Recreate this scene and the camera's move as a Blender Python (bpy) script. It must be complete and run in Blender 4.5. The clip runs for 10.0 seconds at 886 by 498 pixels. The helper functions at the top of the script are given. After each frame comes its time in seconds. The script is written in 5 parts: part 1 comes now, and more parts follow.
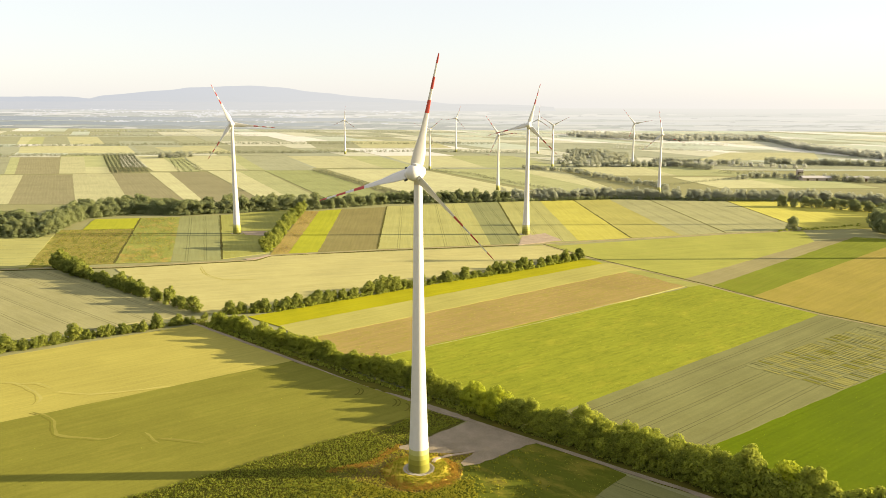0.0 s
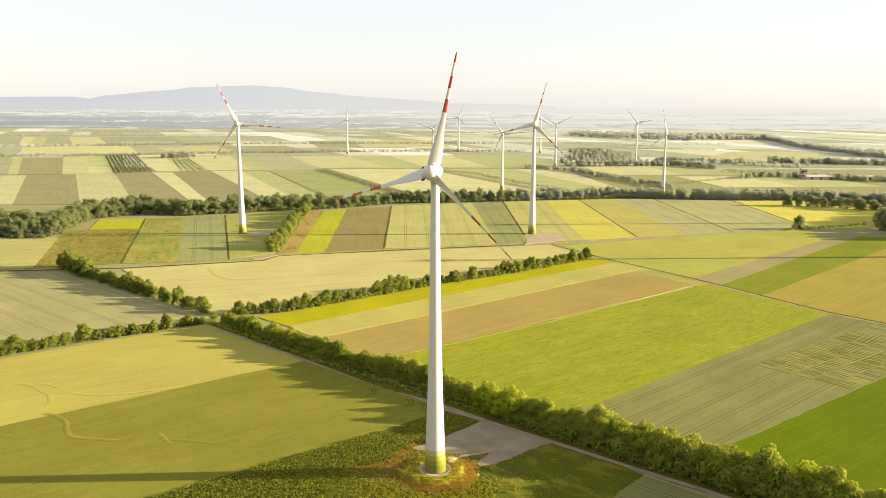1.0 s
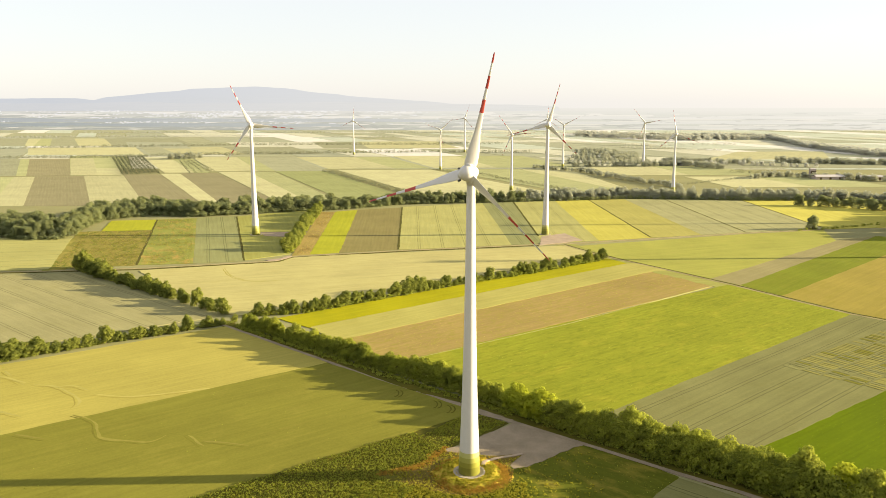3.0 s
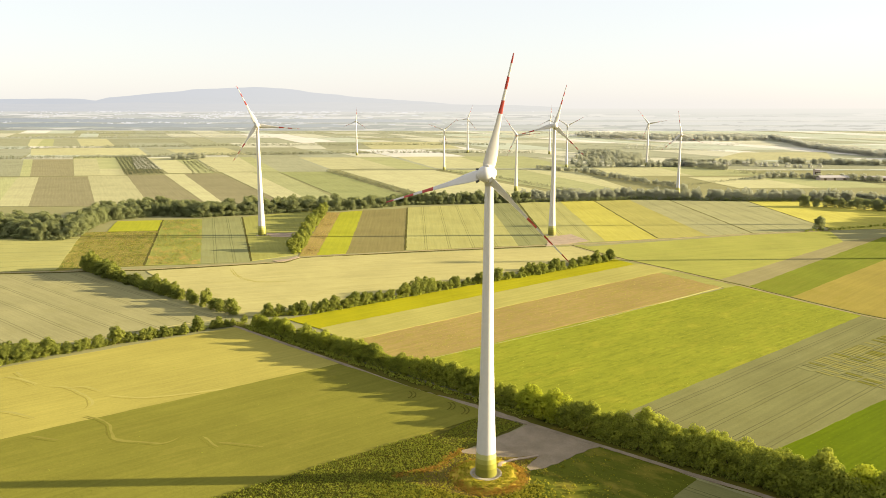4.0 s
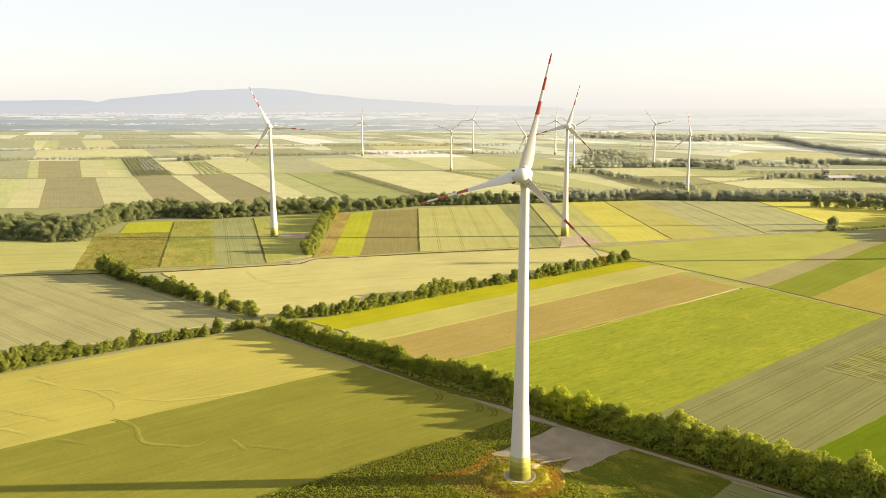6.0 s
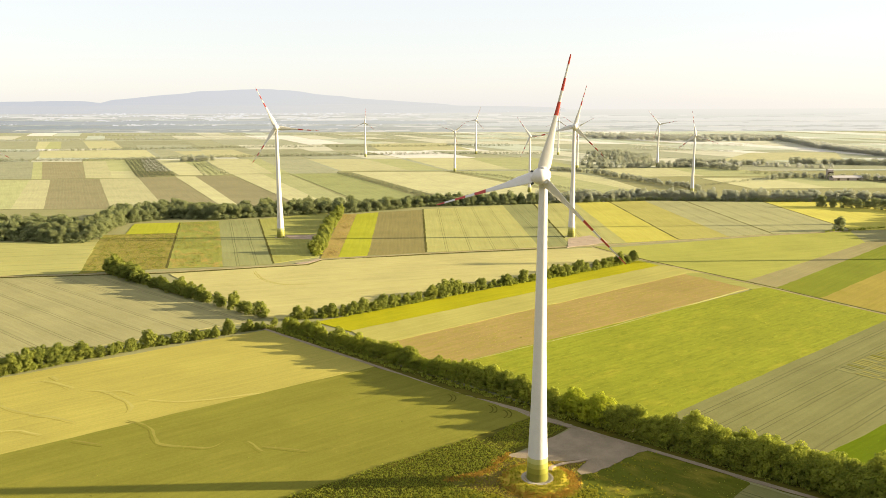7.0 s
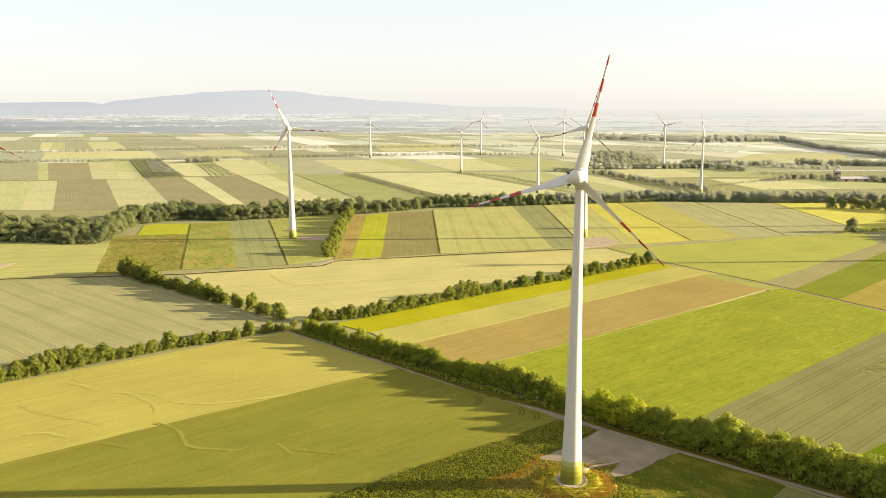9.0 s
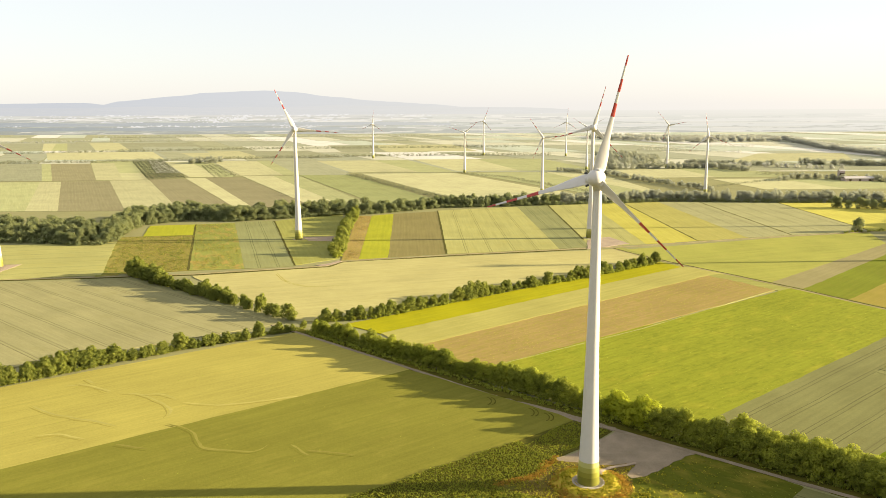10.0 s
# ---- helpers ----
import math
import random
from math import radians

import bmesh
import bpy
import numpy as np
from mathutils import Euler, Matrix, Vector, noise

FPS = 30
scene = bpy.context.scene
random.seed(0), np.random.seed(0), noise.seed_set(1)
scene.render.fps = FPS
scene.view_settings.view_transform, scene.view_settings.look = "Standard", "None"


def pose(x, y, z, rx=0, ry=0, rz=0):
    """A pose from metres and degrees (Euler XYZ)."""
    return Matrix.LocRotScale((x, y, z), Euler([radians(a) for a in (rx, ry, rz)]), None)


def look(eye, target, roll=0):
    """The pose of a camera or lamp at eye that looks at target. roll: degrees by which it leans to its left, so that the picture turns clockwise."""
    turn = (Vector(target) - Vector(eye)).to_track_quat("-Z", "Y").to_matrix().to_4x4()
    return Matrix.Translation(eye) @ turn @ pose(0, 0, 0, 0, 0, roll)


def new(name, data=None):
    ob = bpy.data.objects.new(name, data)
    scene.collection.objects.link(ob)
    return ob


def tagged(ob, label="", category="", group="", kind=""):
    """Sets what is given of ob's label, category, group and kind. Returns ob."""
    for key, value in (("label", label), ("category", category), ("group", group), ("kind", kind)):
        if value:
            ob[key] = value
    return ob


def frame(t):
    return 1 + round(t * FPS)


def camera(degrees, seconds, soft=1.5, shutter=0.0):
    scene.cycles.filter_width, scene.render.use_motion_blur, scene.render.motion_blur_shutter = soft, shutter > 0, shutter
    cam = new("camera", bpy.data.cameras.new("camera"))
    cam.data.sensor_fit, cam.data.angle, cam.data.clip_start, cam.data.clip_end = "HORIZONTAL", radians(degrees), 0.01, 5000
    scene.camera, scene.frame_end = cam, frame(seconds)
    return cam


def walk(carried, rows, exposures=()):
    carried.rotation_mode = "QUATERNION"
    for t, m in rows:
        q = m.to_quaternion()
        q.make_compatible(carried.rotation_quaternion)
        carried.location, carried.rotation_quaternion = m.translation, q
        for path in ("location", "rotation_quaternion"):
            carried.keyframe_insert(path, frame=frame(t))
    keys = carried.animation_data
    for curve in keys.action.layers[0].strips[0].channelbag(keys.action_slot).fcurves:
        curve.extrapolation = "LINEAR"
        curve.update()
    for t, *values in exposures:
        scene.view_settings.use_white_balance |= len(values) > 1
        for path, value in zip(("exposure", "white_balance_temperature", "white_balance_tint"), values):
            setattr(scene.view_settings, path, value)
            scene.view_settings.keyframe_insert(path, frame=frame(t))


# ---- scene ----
cam = camera(60.0, 10.0, soft=0.74)
PATH = [
    (0, (-1.932, -0.3, 119.983), (-1.972, 1.664, 119.606), 0.2),
    (0.5, (-4.495, 0.011, 119.937), (-4.535, 1.975, 119.559), 0.2),
    (1, (-7.077, 0.319, 119.899), (-7.118, 2.282, 119.521), 0.1),
    (1.5, (-9.621, 0.597, 119.868), (-9.663, 2.561, 119.491), 0.1),
    (2, (-12.206, 0.852, 119.851), (-12.249, 2.816, 119.474), 0.1),
    (2.5, (-14.821, 1.074, 119.845), (-14.866, 3.038, 119.468), 0.0),
    (4, (-22.702, 1.904, 119.856), (-22.75, 3.868, 119.481), 0.0),
    (4.5, (-25.351, 2.167, 119.86), (-25.4, 4.131, 119.485), 0.0),
    (5, (-27.935, 2.421, 119.863), (-27.985, 4.385, 119.488), -0.1),
    (5.5, (-30.491, 2.685, 119.9), (-30.542, 4.649, 119.526), -0.1),
    (7, (-38.277, 3.385, 120.073), (-38.331, 5.349, 119.701), -0.2),
    (7.5, (-40.948, 3.571, 120.111), (-41.003, 5.536, 119.74), -0.2),
    (8, (-43.661, 3.679, 120.15), (-43.715, 5.643, 119.779), -0.2),
    (8.5, (-46.348, 3.773, 120.192), (-46.402, 5.737, 119.821), -0.2),
    (9, (-48.976, 3.967, 120.222), (-49.031, 5.932, 119.852), -0.2),
    (9.5, (-51.519, 4.244, 120.242), (-51.575, 6.209, 119.872), -0.2),
    (10, (-53.994, 4.583, 120.254), (-54.051, 6.548, 119.885), -0.3),
]
walk(cam, [(t, look(eye, target, roll)) for t, eye, target, roll in PATH])

# ---- light: low evening sun from the side, hazy sky ----
SUN_EL, SUN_AZ = 11.8, 3.7  # degrees above the horizon; degrees from +x towards +y
scene.view_settings.exposure = 2.1
world = bpy.data.worlds.new("sky")
scene.world = world
world.use_nodes = True
wn = world.node_tree
sky = wn.nodes.new("ShaderNodeTexSky")
sky.sky_type = "NISHITA"
sky.sun_disc = False
sky.sun_elevation = radians(SUN_EL)
sky.sun_rotation = radians(90 - SUN_AZ)
sky.altitude = 150
sky.air_density, sky.dust_density, sky.ozone_density = 1.0, 0.8, 1.5
wn.nodes["Background"].inputs["Strength"].default_value = 0.015
wn.links.new(sky.outputs[0], wn.nodes["Background"].inputs["Color"])
# milky evening haze spread evenly over the whole sky
veil = wn.nodes.new("ShaderNodeBackground")
veil.inputs["Color"].default_value, veil.inputs["Strength"].default_value = (0.965, 0.95, 0.952, 1), 0.182
both = wn.nodes.new("ShaderNodeAddShader")
wn.links.new(wn.nodes["Background"].outputs[0], both.inputs[0])
wn.links.new(veil.outputs[0], both.inputs[1])
wn.links.new(both.outputs[0], wn.nodes["World Output"].inputs["Surface"])
lamp = bpy.data.lights.new("sun", "SUN")
lamp.energy, lamp.angle, lamp.color = 5.0, radians(0.6), (1.0, 0.855, 0.585)
sun = new("sun", lamp)
sx, sy, sz = (math.cos(radians(SUN_AZ)) * math.cos(radians(SUN_EL)), math.sin(radians(SUN_AZ)) * math.cos(radians(SUN_EL)), math.sin(radians(SUN_EL)))
sun.matrix_world = look((sx * 800, sy * 800, sz * 800), (0, 0, 0))


# ---- materials ----
def mat(name, rough=0.8):
    m = bpy.data.materials.new(name)
    m.use_nodes = True
    b = m.node_tree.nodes["Principled BSDF"]
    b.inputs["Roughness"].default_value = rough
    b.inputs["Specular IOR Level"].default_value = 0.03
    return m, m.node_tree, b


def node(nt, kind, **inputs):
    n = nt.nodes.new(kind)
    for k, v in inputs.items():
        n.inputs[k.replace("_", " ")].default_value = v
    return n


def calc(nt, op, a, b=None, c=None):
    n = nt.nodes.new("ShaderNodeMath")
    n.operation = op
    for i, v in enumerate((a, b, c)):
        if v is None:
            continue
        if isinstance(v, (int, float)):
            n.inputs[i].default_value = v
        else:
            nt.links.new(v, n.inputs[i])
    return n.outputs[0]


def blend(nt, fac, a, b, mode="MIX"):
    n = nt.nodes.new("ShaderNodeMix")
    n.data_type, n.blend_type = "RGBA", mode
    for sock, v in ((n.inputs[0], fac), (n.inputs[6], a), (n.inputs[7], b)):
        if isinstance(v, (int, float)):
            sock.default_value = v
        elif isinstance(v, tuple):
            sock.default_value = (*v, 1) if len(v) == 3 else v
        else:
            nt.links.new(v, sock)
    return n.outputs[2]


def spots(nt, vec, scale, detail=3.0, lo=0.35, hi=0.65, rough=0.55):
    t = node(nt, "ShaderNodeTexNoise", Scale=scale, Detail=detail, Roughness=rough)
    nt.links.new(vec, t.inputs["Vector"])
    r = node(nt, "ShaderNodeMapRange", From_Min=lo, From_Max=hi)
    nt.links.new(t.outputs["Fac"], r.inputs["Value"])
    return r.outputs[0]


def stretched(nt, vec, sx_, sy_):
    n = nt.nodes.new("ShaderNodeMapping")
    n.inputs["Scale"].default_value = (sx_, sy_, 1)
    nt.links.new(vec, n.inputs["Vector"])
    return n.outputs[0]


def bump(nt, bsdf, height, strength=0.5, distance=0.3):
    n = node(nt, "ShaderNodeBump", Strength=strength, Distance=distance)
    nt.links.new(height, n.inputs["Height"])
    nt.links.new(n.outputs[0], bsdf.inputs["Normal"])


def crop(name, light, dark, weed, tram=0.0, row=0.0, weeds=0.25, grain=1.2, clump=1.0, wheel=0.3, streaky=0.0):
    """A crop stand: broad patches, streaks along the rows, fine grain, weeds, and wheel tracks every tram metres."""
    m, nt, b = mat(name, 0.95)
    tc = nt.nodes.new("ShaderNodeTexCoord").outputs["Object"]
    info = nt.nodes.new("ShaderNodeObjectInfo")
    patch = spots(nt, tc, 0.022, 4.0, 0.3, 0.7)
    streak = spots(nt, stretched(nt, tc, 0.02, 0.5), 1.0, 3.0, 0.3, 0.7)
    fine = spots(nt, tc, grain, 4.0, 0.32, 0.68, 0.7)
    f = calc(nt, "ADD", calc(nt, "MULTIPLY", patch, 0.36), calc(nt, "MULTIPLY", streak, 0.34))
    f = calc(nt, "ADD", f, calc(nt, "MULTIPLY", fine, 0.3))
    col = blend(nt, f, dark, light)
    w = calc(nt, "MULTIPLY", spots(nt, stretched(nt, tc, 0.06 * clump, 0.12 * clump), 1.0, 5.0, 0.52 - 0.05 * (clump > 1), 0.72 - 0.08 * (clump > 1), 0.7), weeds)
    col = blend(nt, w, col, weed)
    if streaky:
        s = calc(nt, "MULTIPLY", spots(nt, stretched(nt, tc, 0.16, 0.5), 1.0, 5.0, 0.5, 0.66, 0.7), streaky)
        col = blend(nt, s, col, tuple(c * 0.72 for c in dark))
        s = calc(nt, "MULTIPLY", spots(nt, stretched(nt, tc, 0.13, 0.4), 1.7, 5.0, 0.54, 0.68, 0.7), streaky * 0.7)
        col = blend(nt, s, col, tuple(c * 1.25 for c in light))
    sep = nt.nodes.new("ShaderNodeSeparateXYZ")
    nt.links.new(tc, sep.inputs[0])
    if row:
        wobble = calc(nt, "ADD", sep.outputs[1], calc(nt, "MULTIPLY", fine, 0.25))
        s = calc(nt, "SINE", calc(nt, "MULTIPLY", wobble, 2 * math.pi / row))
        col = blend(nt, calc(nt, "MULTIPLY", calc(nt, "ADD", s, 1.0), 0.1), col, dark)
    if tram:
        y = calc(nt, "ADD", sep.outputs[1], calc(nt, "MULTIPLY", patch, 0.5))
        u = calc(nt, "MULTIPLY", calc(nt, "FRACT", calc(nt, "DIVIDE", y, tram)), tram)
        one = calc(nt, "COMPARE", u, 3.0, wheel)
        two = calc(nt, "COMPARE", u, 4.9, wheel)
        t = calc(nt, "MULTIPLY", calc(nt, "MAXIMUM", one, two), calc(nt, "ADD", 0.25, calc(nt, "MULTIPLY", streak, 0.4)))
        col = blend(nt, t, col, tuple(c * 0.45 for c in dark))
    v = nt.nodes.new("ShaderNodeHueSaturation")
    nt.links.new(calc(nt, "ADD", 0.92, calc(nt, "MULTIPLY", info.outputs["Random"], 0.16)), v.inputs["Value"])
    nt.links.new(col, v.inputs["Color"])
    nt.links.new(v.outputs[0], b.inputs["Base Color"])
    bump(nt, b, fine, 0.2, 0.12)
    return m


def stand(name, mid, weed, **more):
    return crop(name, tuple(c * 1.24 for c in mid), tuple(c * 0.75 for c in mid), weed, **more)


CROPS = {
    "WHEAT": stand("ripe_wheat", (0.285, 0.247, 0.056), (0.22, 0.185, 0.035)),
    "STRAW": stand("pale_wheat", (0.342, 0.305, 0.120), (0.24, 0.20, 0.05)),
    "OLIVE": stand("green_barley", (0.145, 0.137, 0.021), (0.24, 0.20, 0.04), weeds=0.22),
    "YELLOW": stand("flowering_strip", (0.25, 0.232, 0.007), (0.16, 0.17, 0.01), weeds=0.4),
    "RAPE": stand("rapeseed", (0.355, 0.318, 0.062), (0.22, 0.21, 0.012)),
    "LEMON": stand("flowering_mustard", (0.262, 0.262, 0.02), (0.19, 0.20, 0.02), weeds=0.4),
    "PALE": stand("pale_oats", (0.285, 0.258, 0.07), (0.20, 0.185, 0.03)),
    "BROWN": stand("weedy_stubble", (0.262, 0.192, 0.062), (0.225, 0.20, 0.03), weeds=0.6, grain=0.7, clump=3.0),
    "GREEN": stand("fresh_barley", (0.20, 0.214, 0.018), (0.33, 0.29, 0.03), row=3.2, weeds=0.55, streaky=0.5),
    "GREY": stand("grey_green_wheat", (0.160, 0.155, 0.056), (0.12, 0.11, 0.025), tram=11.0, wheel=0.22),
    "BARLEY": stand("grey_beige_barley", (0.262, 0.24, 0.108), (0.19, 0.17, 0.05), tram=16.0),
    "BEET": stand("beet_leaves", (0.079, 0.108, 0.001), (0.14, 0.165, 0.004), row=2.0, grain=0.9),
    "LIME": stand("lime_barley", (0.265, 0.25, 0.085), (0.27, 0.225, 0.045), tram=20.0),
    "MEADOW": stand("meadow_grass", (0.235, 0.23, 0.06), (0.20, 0.175, 0.03), weeds=0.5),
    "CLOVER": stand("clover", (0.125, 0.14, 0.012), (0.17, 0.16, 0.02), weeds=0.4),
    "TAN": stand("ripening_crop", (0.228, 0.183, 0.036), (0.20, 0.17, 0.02), weeds=0.6),
    "SCRUB": stand("weedy_fallow", (0.215, 0.18, 0.042), (0.10, 0.12, 0.014), weeds=0.9, grain=0.5, clump=2.0),
    "MIXED": stand("mixed_weeds", (0.178, 0.185, 0.04), (0.33, 0.215, 0.06), weeds=0.95, grain=0.5, clump=0.8),
    "TEAL": stand("blue_green_rye", (0.185, 0.187, 0.075), (0.20, 0.18, 0.045), tram=14.0),
    "SOIL": stand("brown_green_rows", (0.168, 0.143, 0.052), (0.12, 0.115, 0.028), row=3.0),
    "SOILGREEN": stand("sprouting_crop", (0.258, 0.245, 0.112), (0.14, 0.135, 0.03), tram=20.0),
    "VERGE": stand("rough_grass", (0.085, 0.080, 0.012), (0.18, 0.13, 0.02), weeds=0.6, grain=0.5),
    "RUST": stand("rusty_weeds", (0.135, 0.10, 0.022), (0.09, 0.095, 0.013), weeds=0.8, grain=0.7),
    "GRASS": stand("short_grass", (0.072, 0.08, 0.008), (0.20, 0.16, 0.025), weeds=0.8, grain=0.6),
    "DITCH": stand("dark_ditch_grass", (0.075, 0.068, 0.016), (0.11, 0.095, 0.02), weeds=0.5),
    "CHART": stand("plain_barley", (0.235, 0.232, 0.048), (0.27, 0.235, 0.06), weeds=0.4),
    "TRACEGREEN": stand("rut_shade_in_barley", (0.138, 0.128, 0.019), (0.18, 0.15, 0.025)),
    "SWATH": stand("flattened_wheat", (0.31, 0.272, 0.075), (0.26, 0.22, 0.05), weeds=0.5),
    "SWATHGREEN": stand("flattened_green", (0.19, 0.172, 0.034), (0.14, 0.13, 0.02), weeds=0.6),
    "MOUND": stand("mound_grass", (0.39, 0.30, 0.035), (0.30, 0.18, 0.03), weeds=0.7, grain=0.6, clump=2.0),
    "TRACE": stand("rut_shade_in_wheat", (0.235, 0.20, 0.04), (0.20, 0.17, 0.03)),
    # four far crops, paled and greyed: haze painted into the base colour
    "FARCREAM": stand("hazed_cream_fields", (0.385, 0.372, 0.265), (0.32, 0.30, 0.20)),
    "FARMIST": stand("hazed_grey_green_fields", (0.265, 0.267, 0.172), (0.24, 0.235, 0.16)),
    "HAZECREAM": stand("hazed_straw_fields", (0.52, 0.50, 0.42), (0.46, 0.44, 0.34)),
    "HAZEGREEN": stand("hazed_meadows", (0.36, 0.38, 0.285), (0.36, 0.355, 0.27)),
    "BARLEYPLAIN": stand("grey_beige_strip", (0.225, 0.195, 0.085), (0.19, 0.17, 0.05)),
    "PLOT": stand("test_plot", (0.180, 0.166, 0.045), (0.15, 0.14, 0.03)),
    # the far crops below also carry painted haze in their pale colours
    "FARGREEN": stand("hazed_fresh_fields", (0.23, 0.24, 0.095), (0.24, 0.23, 0.08)),
    "FARPALE": stand("hazed_ripe_fields", (0.34, 0.322, 0.165), (0.26, 0.24, 0.11)),
    "FARLIME": stand("hazed_green_fields", (0.285, 0.287, 0.13), (0.25, 0.235, 0.09)),
    "FARGREY": stand("hazed_grey_fields", (0.235, 0.232, 0.135), (0.20, 0.195, 0.125)),
    "FARSOIL": stand("hazed_brown_fields", (0.212, 0.19, 0.098), (0.18, 0.165, 0.08), row=4.0),
}


def gravel(name, light, dark):
    m, nt, b = mat(name, 0.9)
    tc = nt.nodes.new("ShaderNodeTexCoord").outputs["Object"]
    f = calc(nt, "ADD", calc(nt, "MULTIPLY", spots(nt, tc, 0.12, 5.0), 0.6), calc(nt, "MULTIPLY", spots(nt, tc, 3.0), 0.4))
    nt.links.new(blend(nt, f, dark, light), b.inputs["Base Color"])
    bump(nt, b, spots(nt, tc, 6.0), 0.4, 0.05)
    return m


GRAVEL = gravel("gravel", (0.285, 0.228, 0.155), (0.175, 0.14, 0.09))
PALE_GRAVEL = gravel("pale_gravel", (0.34, 0.265, 0.185), (0.25, 0.195, 0.135))
DIRT = gravel("dirt_track", (0.31, 0.255, 0.13), (0.19, 0.16, 0.07))
CONCRETE = gravel("concrete", (0.38, 0.33, 0.25), (0.28, 0.24, 0.18))


def paint(name, col, rough=0.35, dirt=0.12):
    m, nt, b = mat(name, rough)
    tc = nt.nodes.new("ShaderNodeTexCoord").outputs["Object"]
    f = calc(nt, "MULTIPLY", spots(nt, stretched(nt, tc, 1.5, 1.5), 0.6, 5.0, 0.4, 0.75), dirt)
    nt.links.new(blend(nt, f, col, tuple(c * 0.55 for c in col)), b.inputs["Base Color"])
    b.inputs["Specular IOR Level"].default_value = 0.4
    return m


WHITE = paint("white_coating", (0.53, 0.50, 0.45))
RED = paint("red_coating", (0.36, 0.045, 0.032), 0.5)
BLACK = paint("dark_rubber", (0.03, 0.03, 0.03))
METAL = paint("galvanised_steel", (0.45, 0.45, 0.44), 0.4)
RINGS = [paint("green_ring", c) for c in ((0.15, 0.145, 0.02), (0.21, 0.20, 0.03), (0.29, 0.28, 0.06), (0.40, 0.385, 0.13))]


SOFT = {}


def foliage(name, light, dark, round_=0.5, thin=0.0):
    """Leaves; round_ weighs each spray's own normal against straight up, thin makes far sprays part see-through in
    place of haze.
    """
    SOFT[name] = round_
    m, nt, b = mat(name, 0.75)
    geo = nt.nodes.new("ShaderNodeNewGeometry")
    info = nt.nodes.new("ShaderNodeObjectInfo")
    f = calc(nt, "ADD", calc(nt, "MULTIPLY", geo.outputs["Random Per Island"], 0.6), calc(nt, "MULTIPLY", info.outputs["Random"], 0.4))
    col = blend(nt, f, dark, light)
    nt.links.new(col, b.inputs["Base Color"])
    tr = nt.nodes.new("ShaderNodeBsdfTranslucent")
    nt.links.new(col, tr.inputs["Color"])
    mix = nt.nodes.new("ShaderNodeMixShader")
    mix.inputs[0].default_value = 0.5
    nt.links.new(b.outputs[0], mix.inputs[1])
    nt.links.new(tr.outputs[0], mix.inputs[2])
    last = mix
    # see-through share softens far crowns and their shadows, standing in for haze
    if thin:
        gap = nt.nodes.new("ShaderNodeBsdfTransparent")
        last = nt.nodes.new("ShaderNodeMixShader")
        last.inputs[0].default_value = thin
        nt.links.new(mix.outputs[0], last.inputs[1])
        nt.links.new(gap.outputs[0], last.inputs[2])
    nt.links.new(last.outputs[0], nt.nodes["Material Output"].inputs["Surface"])
    return m


LEAF = foliage("hedge_leaves", (0.48, 0.49, 0.06), (0.165, 0.195, 0.032), 0.5)
LEAF_MID = foliage("field_hedge_leaves", (0.37, 0.38, 0.068), (0.175, 0.205, 0.042), 0.4)
LEAF_FRESH = foliage("fresh_leaves", (0.55, 0.56, 0.045), (0.30, 0.335, 0.028), 0.5)
# wood and far leaves: colour lifted and greyed, haze painted in
LEAF_WOOD = foliage("lightly_hazed_wood_leaves", (0.345, 0.36, 0.145), (0.25, 0.28, 0.12), 0.3, 0.2)
LEAF_FAR = foliage("hazed_far_leaves", (0.66, 0.655, 0.53), (0.58, 0.58, 0.475), 0.1, 0.4)
LEAF_BEET = foliage("beet_plant_leaves", (0.19, 0.26, 0.004), (0.15, 0.21, 0.003), 0.3)
LEAF_DRY = foliage("dry_weed_leaves", (0.46, 0.34, 0.10), (0.34, 0.26, 0.08), 0.3)
# paler copy of the wood leaves, with more haze painted in
LEAF_HAZED = foliage("hazed_wood_leaves", (0.545, 0.545, 0.375), (0.46, 0.47, 0.33), 0.1, 0.4)
# far hedges, greyed and part see-through in place of haze
LEAF_HEDGE = foliage("hazed_hedge_leaves", (0.30, 0.305, 0.17), (0.22, 0.23, 0.13), 0.2, 0.35)
LEAF_RUST = foliage("rusty_weed_leaves", (0.50, 0.285, 0.045), (0.34, 0.215, 0.035))
LEAF_WEED = foliage("yellow_weed_leaves", (0.50, 0.44, 0.04), (0.32, 0.30, 0.028))
LEAF_CROP = foliage("bush_crop_leaves", (0.35, 0.355, 0.04), (0.19, 0.215, 0.024))
LEAF_ORCHARD = foliage("orchard_leaves", (0.16, 0.165, 0.09), (0.12, 0.13, 0.072), 0.2)
LEAF_LIGHT = foliage("light_weed_leaves", (0.40, 0.37, 0.06), (0.28, 0.27, 0.045), 0.3)
BARK = gravel("bark", (0.14, 0.10, 0.06), (0.07, 0.05, 0.03))


# ---- building helpers ----
def part(name, data, parent, label="", m=None):
    ob = new(name, data)
    ob.parent = parent
    if m is not None:
        ob.matrix_basis = m
    return tagged(ob, label)


